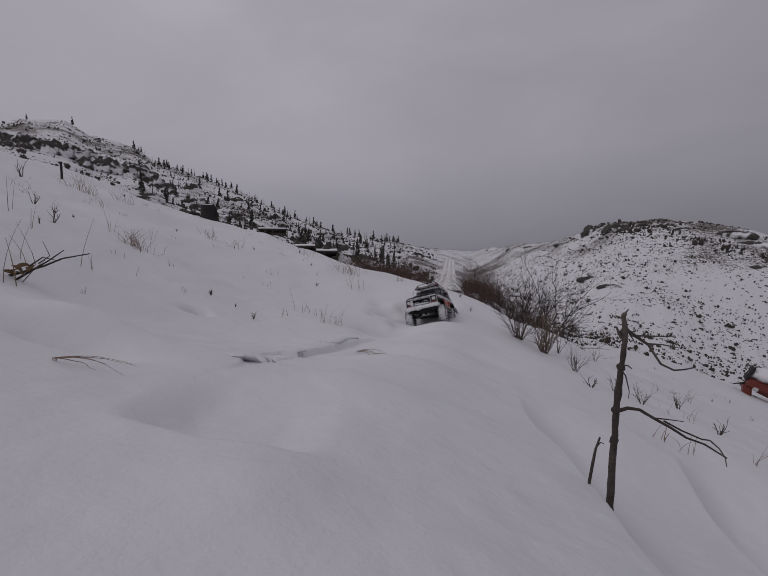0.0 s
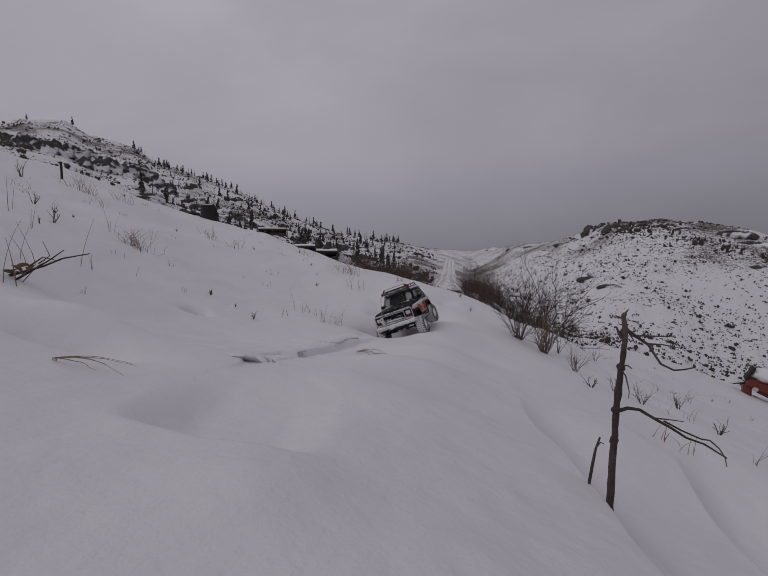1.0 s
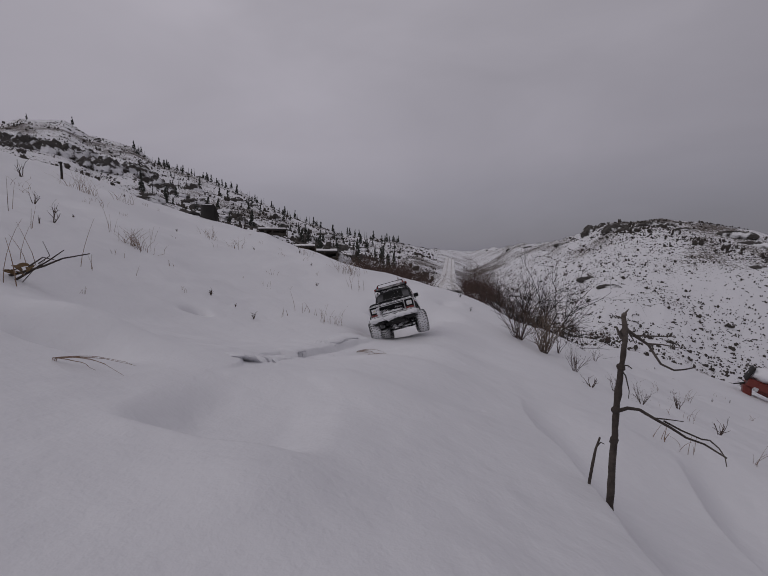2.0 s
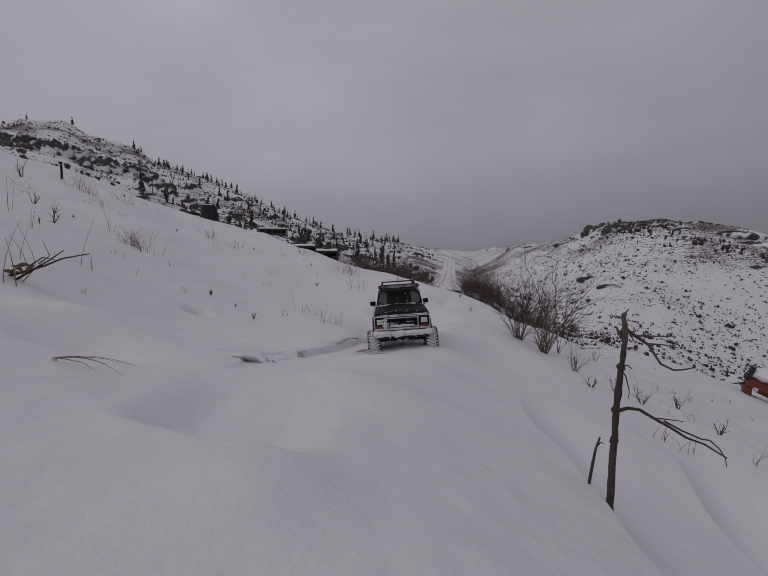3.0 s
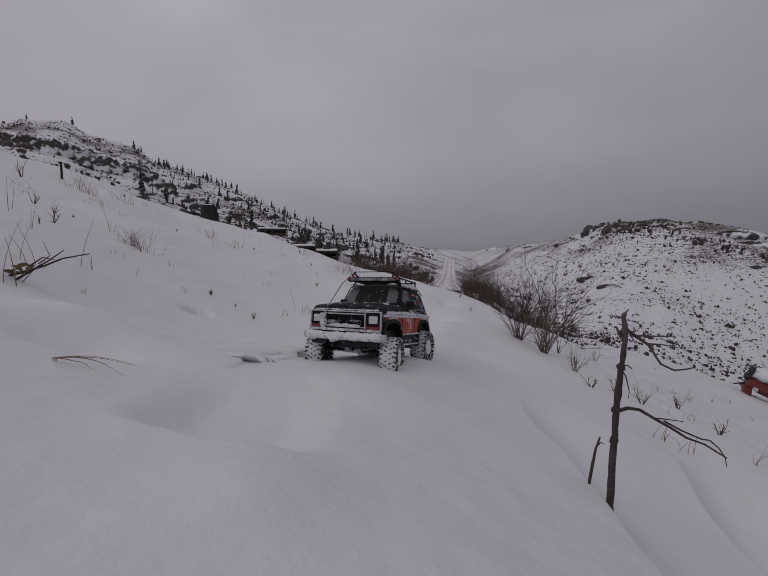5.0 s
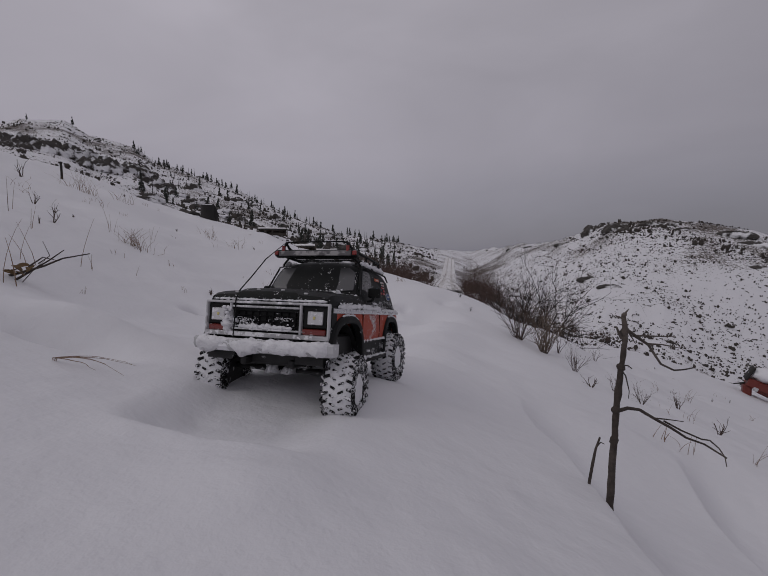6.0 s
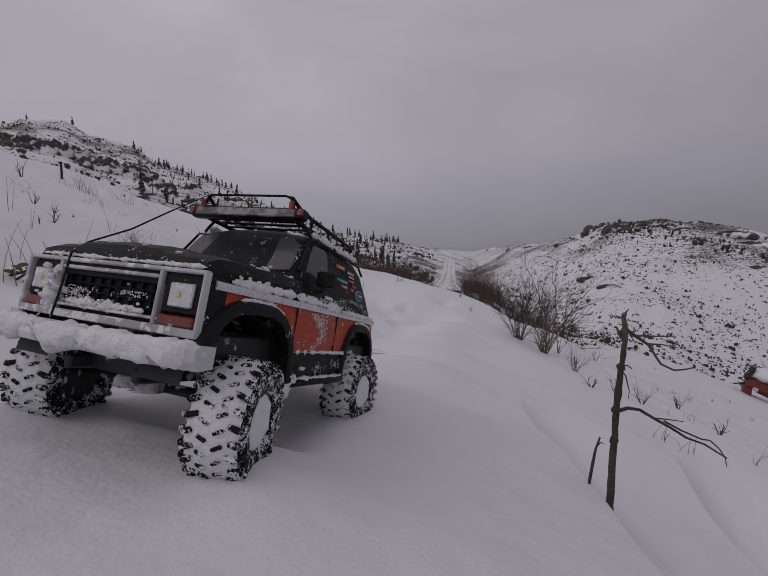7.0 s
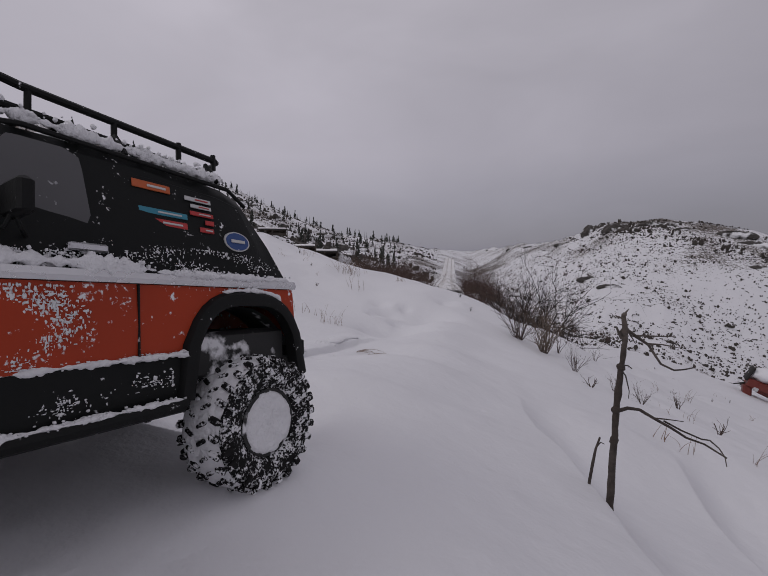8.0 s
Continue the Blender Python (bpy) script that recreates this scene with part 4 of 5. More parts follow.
        for s in (-1, 1):
            k = Shape().tube([(s * 0.068, c - 0.02, 0.068), (s * 0.062, c - 0.008, 0.145)], 0.0035, 8)
            for q in range(7):
                zz = 0.085 + 0.007 * q
                k.spun([(zz - 0.001, 0.0062), (zz, 0.0068), (zz + 0.001, 0.0062)], 10, "Z", (s * 0.066, c - 0.017 + 0.0012 * q, 0))
            part("shock_absorber", k, M_CHASSIS, base, "coil-over shock absorber")
            part("link_rod", Shape().tube([(s * 0.06, c * 0.94, 0.052), (s * 0.048, c * 0.18, 0.07)], 0.003, 6), M_CHASSIS, base)
    # true proportions
    for o in base.children_recursive:
        for v in o.data.vertices:
            v.co = (v.co.x * 1.062, float(np.interp(v.co.y, (-0.24, -0.16, 0.04, 0.07, 0.23, 0.26), (-0.236, -0.157, 0.024, 0.052, 0.219, 0.249))),
                    float(np.interp(v.co.z, (0.06, 0.08, 0.122, 0.136, 0.187, 0.197, 0.28, 0.32), (0.06, 0.084, 0.119, 0.127, 0.1765, 0.189, 0.281, 0.324))))
    # wheels
    tyre, lugs, band, rim, cakes = wheel_meshes()
    wheels = []
    for x, y in ((-0.128, 0.152), (0.128, 0.152), (-0.112, -0.157), (0.112, -0.157)):
        w = new("wheel", rim)
        w.parent = base
        w.location = (x, y, 0.058 if y > 0 else 0.067)
        tagged(w, "big off-road wheel packed with snow")
        for name, me, label in (("tyre", tyre, "knobbly black tyre caked with snow"), ("tread", lugs, ""), ("tread_band", band, "snow packed between the lugs"), ("snow_cake", cakes[x > 0], "snow packed into the rim")):
            o = new(name, me)
            o.parent = w
            tagged(o, label, kind="stuff" if name == "tread" else "")
        wheels.append((w, x, y))
    for o in base.children_recursive:
        if o.name.startswith("snow_crust"):
            o["kind"] = "stuff"
    return base, wheels


M_ST_ORANGE, M_ST_WHITE, M_ST_RED = plain("orange_sticker", (0.45, 0.09, 0.02)), plain("white_sticker", (0.5, 0.5, 0.5)), plain("red_sticker", (0.42, 0.03, 0.03))
M_ST_TEAL, M_ST_BLUE = plain("teal_sticker", (0.03, 0.2, 0.28)), plain("blue_badge", (0.02, 0.06, 0.2))
M_LENS2 = material("dusty_lens", (0.11, 0.105, 0.11), 0.35, vary=0.2, scale=60, cover=((0.35, 0.34, 0.34), 0.5, 60.0))
TRUCK, WHEELS = truck()


# ---- track up the valley ----
def make_road():
    bed, tracks = Shape(), [Shape(), Shape()]
    rows, lines = [], ([], [])
    for i in range(110):
        t = i / 109
        r = 30 + 190 * t ** 1.5
        b = radians(8.75 + 0.5 * t)
        cx, cy = r * math.sin(b), r * math.cos(b)
        px, py = math.cos(b), -math.sin(b)
        ring = []
        for k in range(15):
            o = -2.4 + 4.8 * k / 14
            x, y = cx + px * o, cy + py * o
            berm = 0.22 * math.exp(-((abs(o) - 2.0) / 0.25) ** 2) - (0.5 if k in (0, 14) else 0)
            ring.append((x, y, float(ground(x, y)) + 0.3 + berm + 0.05 * noise.noise(Vector((o, r * 0.4, 0)))))
        rows.append(ring)
        for side, line in zip((-0.85, 0.85), lines):
            o = side + 0.1 * noise.noise(Vector((r * 0.2, side, 3)))
            line.append([(cx + px * (o + q), cy + py * (o + q), float(ground(cx + px * (o + q), cy + py * (o + q))) + 0.37) for q in (-0.3, 0.3)])
    bed.ring_skin(rows, closed=False, caps=False)
    road = tagged(new("road", bed.mesh("road", M_ROADSNOW, 60)), "snow-covered dirt road running up the valley", "road", kind="structure")
    for g, line in zip(tracks, lines):
        g.ring_skin(line, closed=False, caps=False)
        part("wheel_track", g, M_TRACK, road, "slushy grey wheel track")


make_road()


# ---- plants ----
def blade(g, rng, x, y, h, lean, bend, w, n=5):
    a = rng.uniform(0, 6.28)
    pts = []
    for i in range(n + 1):
        t = i / n
        d = lean * h * t + bend * h * t * t
        pts.append((x + d * math.cos(a), y + d * math.sin(a), h * t - bend * h * 0.35 * t ** 3 - 0.02 * (i == 0)))
    g.tube([(0, 0, -0.05)] + pts, [0.0] + [w * (1 - 0.75 * i / n) for i in range(n + 1)], 4)


def grass_tuft(seed, n, h, spread, w=0.0012, lean=0.35, bend=0.4):
    g, rng = Shape(), random.Random(seed)
    for _ in range(n):
        blade(g, rng, rng.gauss(0, spread), rng.gauss(0, spread), h * rng.uniform(0.45, 1.1), rng.uniform(0.05, lean) * 1.6, rng.uniform(0, bend) * 1.6, w * rng.uniform(0.7, 1.2))
    return g


def limb(g, rng, p, d, length, r, depth, sides=4, curl=0.35, droop=0.0, forks=(2, 3)):
    pts, rad = [p], [r]
    n = 4
    for i in range(n):
        d = (d + Vector((rng.gauss(0, curl * 0.4), rng.gauss(0, curl * 0.4), rng.gauss(0, curl * 0.3) - droop))).normalized()
        pts.append(pts[-1] + d * length / n)
        rad.append(r * (1 - 0.6 * (i + 1) / n))
    g.tube(pts, rad, sides)
    if depth > 0:
        for _ in range(rng.randint(*forks)):
            k = rng.randint(1, n)
            side = Vector((rng.gauss(0, 1), rng.gauss(0, 1), rng.gauss(0.2, 0.6))).normalized()
            limb(g, rng, pts[k], (d * 0.9 + side * 0.75).normalized(), length * rng.uniform(0.4, 0.7), rad[k] * 0.8, depth - 1, 3, curl, droop, forks)


def shrub(seed, h, stems, r, depth=2, spread=0.5, forks=(2, 3)):
    g, rng = Shape(), random.Random(seed)
    for _ in range(stems):
        a = rng.uniform(0, 6.28)
        d = Vector((math.cos(a) * rng.uniform(0.05, spread), math.sin(a) * rng.uniform(0.05, spread), 1)).normalized()
        p = Vector((math.cos(a) * h * 0.05, math.sin(a) * h * 0.05, -0.03 * h))
        limb(g, rng, p, d, h * rng.uniform(0.55, 0.85), r, depth, forks=forks)
    return g


def strand(pts, radii, sides=5):
    return Shape().tube(pts, radii, sides)


# dead sapling by the bank: k metres for a unit of the sketch
def sapling():
    P = lambda u, v, d=0.0: ((u - 1245) * 0.00067, d + 0.03, (1030 - v) * 0.00073)
    m = on_ground(0.347, 0.56, -0.013, 0, 0, -1.5)
    trunk_pts = [P(1243, 1075), P(1245, 1030), P(1248, 960, 0.001), P(1251, 890, -0.001), P(1256, 820, 0.002), P(1262, 750), P(1268, 690, -0.002), P(1266, 640), P(1268, 632)]
    g = Shape()
    fine = []
    rng = random.Random(4)
    for a, b in zip(trunk_pts, trunk_pts[1:]):
        for q in range(4):
            fine.append(tuple(a[j] + (b[j] - a[j]) * q / 4 + rng.gauss(0, 0.00035) for j in range(3)))
    n = len(fine)
    g.tube(fine, [0.0058 - 0.003 * i / n + rng.gauss(0, 0.0004) for i in range(n)], 9)
    for u, v in ((1252, 835), (1262, 745), (1268, 672), (1250, 900)):
        g.lump(P(u, v), (0.0062, 0.0056, 0.0068), u, 0.35, 6)
    tree = thing("dead_sapling", None, None, "dead sapling with a dark trunk and bare drooping branches in snow", "sapling", at=m)
    part("trunk", g, M_BARK, tree, "dark cracked trunk", 60)
    branches = (
        ([(1256, 838), (1278, 831), (1302, 834), (1335, 853), (1370, 872), (1402, 892), (1440, 905), (1488, 934)], 0.0030, -0.05),
        ([(1338, 855), (1362, 854), (1390, 855)], 0.0014, -0.05),
        ([(1362, 862), (1400, 882), (1445, 901), (1462, 903), (1482, 920), (1494, 938), (1497, 957)], 0.0016, -0.03),
        ([(1266, 665), (1282, 674), (1300, 686), (1328, 703), (1345, 725), (1362, 746), (1395, 761), (1420, 761), (1446, 758)], 0.0026, 0.06),
        ([(1292, 681), (1345, 685), (1390, 688)], 0.0016, 0.03),
        ([(1322, 699), (1355, 702), (1396, 711)], 0.0016, 0.02),
        ([(1272, 668), (1290, 690), (1298, 700)], 0.0012, 0.02),
        ([(1262, 686), (1252, 670), (1247, 661)], 0.0026, -0.01),
        ([(1265, 645), (1256, 643), (1248, 640)], 0.0018, 0.0),
        ([(1266, 640), (1270, 632), (1276, 626)], 0.0018, 0.0),
        ([(1264, 742), (1280, 744), (1292, 752)], 0.0014, 0.02),
        ([(1262, 750), (1275, 765), (1283, 788), (1288, 800), (1289, 817)], 0.0011, 0.03),
        ([(1256, 790), (1262, 798), (1262, 806)], 0.0012, 0.0),
    )
    for pts, r, d in branches:
        n = len(pts) - 1
        part("branch", strand([P(u, v, 0.3 * d * i / n) for i, (u, v) in enumerate(pts)], [r * (1 - 0.6 * i / n) for i in range(n + 1)], 6), M_BARK, tree)
    stick = thing("broken_stick", None, None, "short broken stick standing in the snow", "stick", at=on_ground(0.34, 0.64))
    Q = lambda u, v: ((u - 1203) * 0.00077, 0, (990 - v) * 0.00077)
    part("stem", strand([Q(1202, 1010), Q(1204, 985), Q(1209, 945), Q(1214, 912), Q(1222, 886)], [0.0024, 0.0025, 0.0025, 0.002, 0.0016], 6), M_BARK, stick)
    part("fork", strand([Q(1214, 908), Q(1224, 897), Q(1232, 901)], [0.0014, 0.001, 0.0007], 5), M_BARK, stick)


sapling()


# fallen leafy branch on the slope
def leafy_branch():
    k = 1.34 / 827
    P = lambda u, v, d=0.0: ((u - 20) * k, d, (560 - v) * k)
    ob = thing("fallen_branch", None, None, "fallen twig with a few dead brown leaves on the snow", "branch", at=on_ground(-1.24, 1.34))
    for pts, r in (([(-60, 580), (-20, 560), (30, 545), (60, 534), (92, 518), (142, 508)], 0.006), ([(-10, 572), (18, 563), (50, 540), (72, 522), (96, 500)], 0.005), ([(60, 534), (80, 515), (104, 523)], 0.003),
                   ([(80, 528), (95, 512), (72, 482)], 0.002), ([(45, 566), (60, 540), (75, 520)], 0.0015)):
        n = len(pts) - 1
        part("twig", strand([P(u, v, 0.02 * i) for i, (u, v) in enumerate(pts)], [r * (1 - 0.7 * i / n) for i in range(n + 1)], 6), M_BARK, ob)
    rng = random.Random(8)
    for u, v in ((15, 540), (26, 535), (38, 530), (44, 540), (12, 545), (30, 545), (50, 536)):
        g = Shape()
        c = Vector(P(u, v, 0.02))
        d, e = Vector((rng.gauss(0, 1), rng.gauss(0, 1), rng.gauss(0, 0.6))).normalized(), Vector((rng.gauss(0, 1), rng.gauss(0, 1), rng.gauss(0, 1))).normalized()
        e = (e - d * e.dot(d)).normalized()
        up = d.cross(e) * 0.0007
        ring = [c + d * (0.02 * math.cos(a)) + e * (0.009 * math.sin(a)) + d.cross(e) * (0.006 * math.cos(a) ** 2) for a in (6.283 * q / 10 for q in range(10))]
        g.ring_skin([[p - up for p in ring], [p + up for p in ring]])
        part("leaf", g, M_LEAF, ob)


leafy_branch()


# grass and stalks on the near slope: place, height, blades, spread, label
TUFTS = (
    (-3.3, 3.76, 0.20, 9, 0.03, "twigs"), (-3.3, 4.38, 0.22, 26, 0.06, "grass"), (-3.2, 4.45, 0.18, 18, 0.05, "grass"), (-3.06, 4.83, 0.16, 16, 0.06, "grass"), (-2.2, 5.1, 0.12, 14, 0.05, "grass"),
    (-1.7, 2.76, 0.13, 34, 0.035, "grass"), (-1.62, 2.74, 0.10, 16, 0.03, "grass"), (-1.86, 3.26, 0.13, 3, 0.03, "stalks"), (-1.93, 2.83, 0.16, 4, 0.03, "stalks"), (-1.83, 4.3, 0.10, 16, 0.04, "grass"),
    (-1.55, 4.25, 0.13, 14, 0.06, "grass"), (-1.38, 1.84, 0.22, 1, 0.0, "stalks"), (-1.36, 1.9, 0.09, 2, 0.01, "stalks"), (-1.3, 2.12, 0.06, 1, 0.0, "stalks"), (-1.38, 1.56, 0.17, 3, 0.02, "stalks"),
    (-1.9, 2.35, 0.12, 5, 0.02, "twigs"), (-1.75, 2.03, 0.17, 2, 0.02, "stalks"), (-2.01, 2.21, 0.22, 3, 0.03, "stalks"), (-0.57, 2.58, 0.20, 1, 0.0, "stalks"), (-0.34, 2.33, 0.11, 7, 0.02, "grass"),
    (-0.3, 2.36, 0.13, 6, 0.02, "grass"), (-0.27, 2.36, 0.10, 5, 0.02, "grass"), (-0.5, 2.6, 0.08, 4, 0.02, "stalks"), (-0.45, 2.56, 0.05, 2, 0.01, "stalks"), (-1.17, 1.57, 0.03, 4, 0.01, "grass"),
    (-1.08, 2.18, 0.03, 4, 0.02, "grass"), (-1.22, 1.3, 0.2, 3, 0.02, "stalks"), (-0.42, 4.35, 0.20, 26, 0.06, "grass"), (-0.32, 4.32, 0.16, 22, 0.06, "grass"), (-0.25, 3.7, 0.14, 8, 0.05, "stalks"),
    (0.19, 4.28, 0.09, 12, 0.04, "grass"), (-0.97, 5.04, 0.15, 12, 0.05, "grass"), (0.97, 1.36, 0.08, 4, 0.02, "stalks"), (1.01, 1.31, 0.06, 5, 0.02, "grass"), (1.3, 1.34, 0.09, 6, 0.02, "grass"),
    (1.6, 2.1, 0.07, 8, 0.05, "grass"), (2.1, 3.0, 0.06, 8, 0.06, "grass"), (-2.6, 3.0, 0.05, 5, 0.04, "grass"), (-1.5, 2.3, 0.05, 4, 0.03, "stalks"), (-2.9, 3.3, 0.1, 7, 0.05, "grass"), (-0.75, 3.3, 0.04, 3, 0.02, "grass"), (-1.0, 3.6, 0.05, 5, 0.04, "stalks"), (-2.3, 2.7, 0.09, 4, 0.03, "twigs"), (1.5, 1.75, 0.09, 6, 0.03, "twigs"), (1.0, 1.9, 0.08, 5, 0.02, "twigs"), (2.6, 3.4, 0.12, 7, 0.04, "grass"), (-2.7, 3.9, 0.08, 8, 0.06, "grass"),
)
scatter = random.Random(77)
TUFTS += tuple((scatter.uniform(-3.6, -0.5), scatter.uniform(1.9, 6.0), scatter.uniform(0.02, 0.06), scatter.randint(2, 5), 0.02, scatter.choice(("grass", "stalks", "twigs"))) for _ in range(46))
TUFTS += tuple((scatter.uniform(1.2, 6.5), scatter.uniform(2.2, 9.0), scatter.uniform(0.03, 0.08), scatter.randint(3, 6), 0.03, scatter.choice(("grass", "stalks", "twigs"))) for _ in range(30))
for i, (x, y, h, n, spread, what) in enumerate(TUFTS):
    if what == "grass":
        thing("grass_tuft", grass_tuft(i, n, h, spread, 0.0013 if y > 2.5 else 0.0009), M_STRAW, "tuft of dry straw-coloured grass poking through snow", "grass", "tufts on the slope", at=on_ground(x, y), weld=True)
    elif what == "stalks":
        thing("dry_stalk", grass_tuft(i, n, h, spread, 0.0014, 0.25, 0.12), M_STRAW, "thin dry brown stalks standing in snow", "stalk", "stalks on the slope", at=on_ground(x, y), weld=True)
    else:
        thing("bare_twigs", shrub(i, h, 4, 0.0014 + 0.012 * h, 1, 0.6), M_TWIG, "small bare forked twigs in snow", "twig", "stalks on the slope", at=on_ground(x, y))
# bent grass lying over the snow near the path
for x, y, rz, long, n, seed in ((-0.53, 0.635, -8, 0.12, 5, 1), (-0.08, 1.62, -12, 0.17, 11, 2), (-0.12, 1.7, -5, 0.14, 8, 3)):
    g, rng = Shape(), random.Random(seed)
    for _ in range(n):
        a, s, up = rng.gauss(0, 0.25), rng.uniform(0.5, 1.1) * long, rng.uniform(0.08, 0.2)
        pts = []
        for i in range(8):
            t = i / 7
            pts.append((s * t * math.cos(a) + 0.01 * rng.random(), s * t * math.sin(a), s * up * math.sin(2.6 * t) - 0.326 * s * t * math.cos(a) * 0.7 + 0.004))
        g.tube([(0, 0, -0.01)] + pts, [0.0] + [0.0008 * (1.1 - t / 8) for t in range(8)], 4)
    thing("bent_grass", g, M_STRAW, "dry grass blades bent flat over the snow", "grass", "tufts on the slope", at=on_ground(x, y, 0, rz), weld=True)

# ragged lip of crusted snow over the hollow beside the path
def snow_lip(line, facing="x"):
    rings, n = [], 130
    for i in range(n + 1):
        t = i / n * (len(line) - 1)
        k = min(int(t), len(line) - 2)
        wave = 0.016 * noise.noise(Vector((i * 0.17, 3, 0))) + 0.008 * noise.noise(Vector((i * 0.5, 8, 0)))
        x = line[k][0] + (line[k + 1][0] - line[k][0]) * (t - k) + (wave if facing == "x" else 0)
        y = line[k][1] + (line[k + 1][1] - line[k][1]) * (t - k) + (0 if facing == "x" else 0.6 * wave)
        thick = (0.0075 + 0.005 * noise.noise(Vector((i * 0.11, 0, 5)))) * min(1, i / 10, (n - i) / 10)
        wide = 0.036 * min(1, i / 10, (n - i) / 10)
        z = float(ground(x - 0.03, y) if facing == "x" else ground(x, y + 0.035)) - 0.001
        ring = []
        for j in range(12):
            a = 2 * math.pi * j / 12
            q = 1 + 0.3 * noise.noise(Vector((i * 0.3, math.cos(a), math.sin(a))))
            if facing == "y":
                ring.append((x, y + 0.02 - wide * math.cos(a) * q, z - 0.004 + 0.8 * max(0.0006, thick) * math.sin(a) * q))
                continue
            ring.append((x - 0.02 + wide * math.cos(a) * q, y - 0.006, z - 0.1 * wide * math.cos(a) + max(0.0006, thick) * math.sin(a) * q))
        rings.append(ring)
    thing("snow_ledge", Shape().ring_skin(rings), M_GROUND, "ragged overhanging lip of crusted snow on the slope", "snow ledge", smooth_angle=70)


snow_lip([(-0.335, 0.93), (-0.318, 1.0), (-0.303, 1.1), (-0.295, 1.2), (-0.295, 1.3), (-0.275, 1.39)])
snow_lip([(-0.29, 1.385), (-0.24, 1.39), (-0.2, 1.375), (-0.165, 1.35)], "y")
snow_lip([(-0.31, 1.73), (-0.26, 1.75), (-0.205, 1.76)], "y")
snow_lip([(-0.225, 1.76), (-0.205, 1.81), (-0.184, 1.89), (-0.13, 1.97)])

# shrubs at the brow of the bench
for x, y, h, stems, r, depth, seed, mat, label in (
        (1.12, 2.78, 0.37, 40, 0.0022, 2, 1, M_TAN, "dense grey-tan shrub at the brow of the slope"), (1.0, 2.95, 0.36, 22, 0.0026, 2, 2, M_TWIG, "bare brown shrub at the brow of the slope"),
        (1.13, 2.34, 0.18, 10, 0.0016, 2, 3, M_TWIG, "small bare round shrub in snow"), (1.32, 3.01, 0.17, 8, 0.002, 1, 4, M_TWIG, "small bare shrub in snow"), (1.75, 3.29, 0.13, 5, 0.0018, 1, 5, M_TWIG, "low bare twigs in snow"),
        (1.28, 1.95, 0.11, 9, 0.0015, 2, 6, M_TWIG, "small heap of dead twigs in snow"), (1.83, 2.44, 0.1, 9, 0.0018, 2, 7, M_TWIG, "low tangled twigs capped with snow"), (1.2, 2.05, 0.1, 4, 0.0015, 1, 8, M_TWIG, "low bare twigs in snow"),
        (0.72, 3.8, 0.05, 4, 0.0016, 1, 9, M_OLDWOOD, "dark bit of dead wood at the brow"), (0.74, 3.42, 0.045, 4, 0.0016, 1, 10, M_OLDWOOD, "dark bit of dead wood in snow")):
    thing("shrub", shrub(seed, h, stems, r, depth, 0.55), mat, label, "shrub", "shrubs at the brow", at=on_ground(x, y))
big = shrub(21, 1.6, 26, 0.02, 3, 0.85, (3, 5))
thing("bare_shrub", big, M_DARKTWIG, "large bare dark shrub growing below the brow", "shrub", at=on_ground(2.35, 6.4))
thing("bare_shrub", shrub(22, 1.2, 14, 0.017, 3, 0.75, (3, 5)), M_DARKTWIG, "large bare dark shrub growing below the brow", "shrub", at=on_ground(2.9, 7.4))

# brush beside the road
BRUSH = [new("brush_template", shrub(40 + i, 2.9, 24, 0.017, 2, 0.7, (3, 4)).mesh("brush", M_BRUSH, 60)) for i in range(3)]
rng = random.Random(12)
spots = []
for i in range(110):
    b = rng.uniform(-3.5, 6.2) if i % 2 else rng.uniform(11.8, 16.5)
    spots.append((b, 18 + 60 * rng.random() ** 1.3, rng.uniform(0.32, 0.8)))
for b, r, s in spots:
    x, y = r * math.sin(radians(b)), r * math.cos(radians(b))
    o = new("roadside_brush", rng.choice(BRUSH).data)
    o.matrix_basis = on_ground(x, y, 0.1, rng.uniform(0, 360)) @ Matrix.Scale(s, 4)
    tagged(o, "leafless reddish-brown brush beside the snowy road", "bush", "brush along the road")
for b in (46, 47.5, 44, 42.5, 41, 38.5, 31.5, 27.5, 29):
    r = rng.uniform(40, 48)
    o = new("roadside_brush", rng.choice(BRUSH).data)
    o.matrix_basis = on_ground(r * math.sin(radians(b)), r * math.cos(radians(b)), 0.1, rng.uniform(0, 360)) @ Matrix.Scale(rng.uniform(0.35, 0.6), 4)
    tagged(o, "low brown brush at the foot of the snowy hill", "bush", "brush along the road")
for i in range(130):
    b = rng.uniform(10.8, 27) if i % 3 else rng.uniform(-9, 7)
    r = rng.uniform(48, 130)
    if abs(b - 9) < 1.6:
        continue
    o = new("hillside_bush", rng.choice(BRUSH).data)
    o.matrix_basis = on_ground(r * math.sin(radians(b)), r * math.cos(radians(b)), 0.1, rng.uniform(0, 360)) @ Matrix.Scale(rng.uniform(0.2, 0.5), 4)
    tagged(o, "low leafless brown bush on the snowy hillside", "bush", "bushes on the hillside")
for o in BRUSH:
    bpy.data.objects.remove(o)


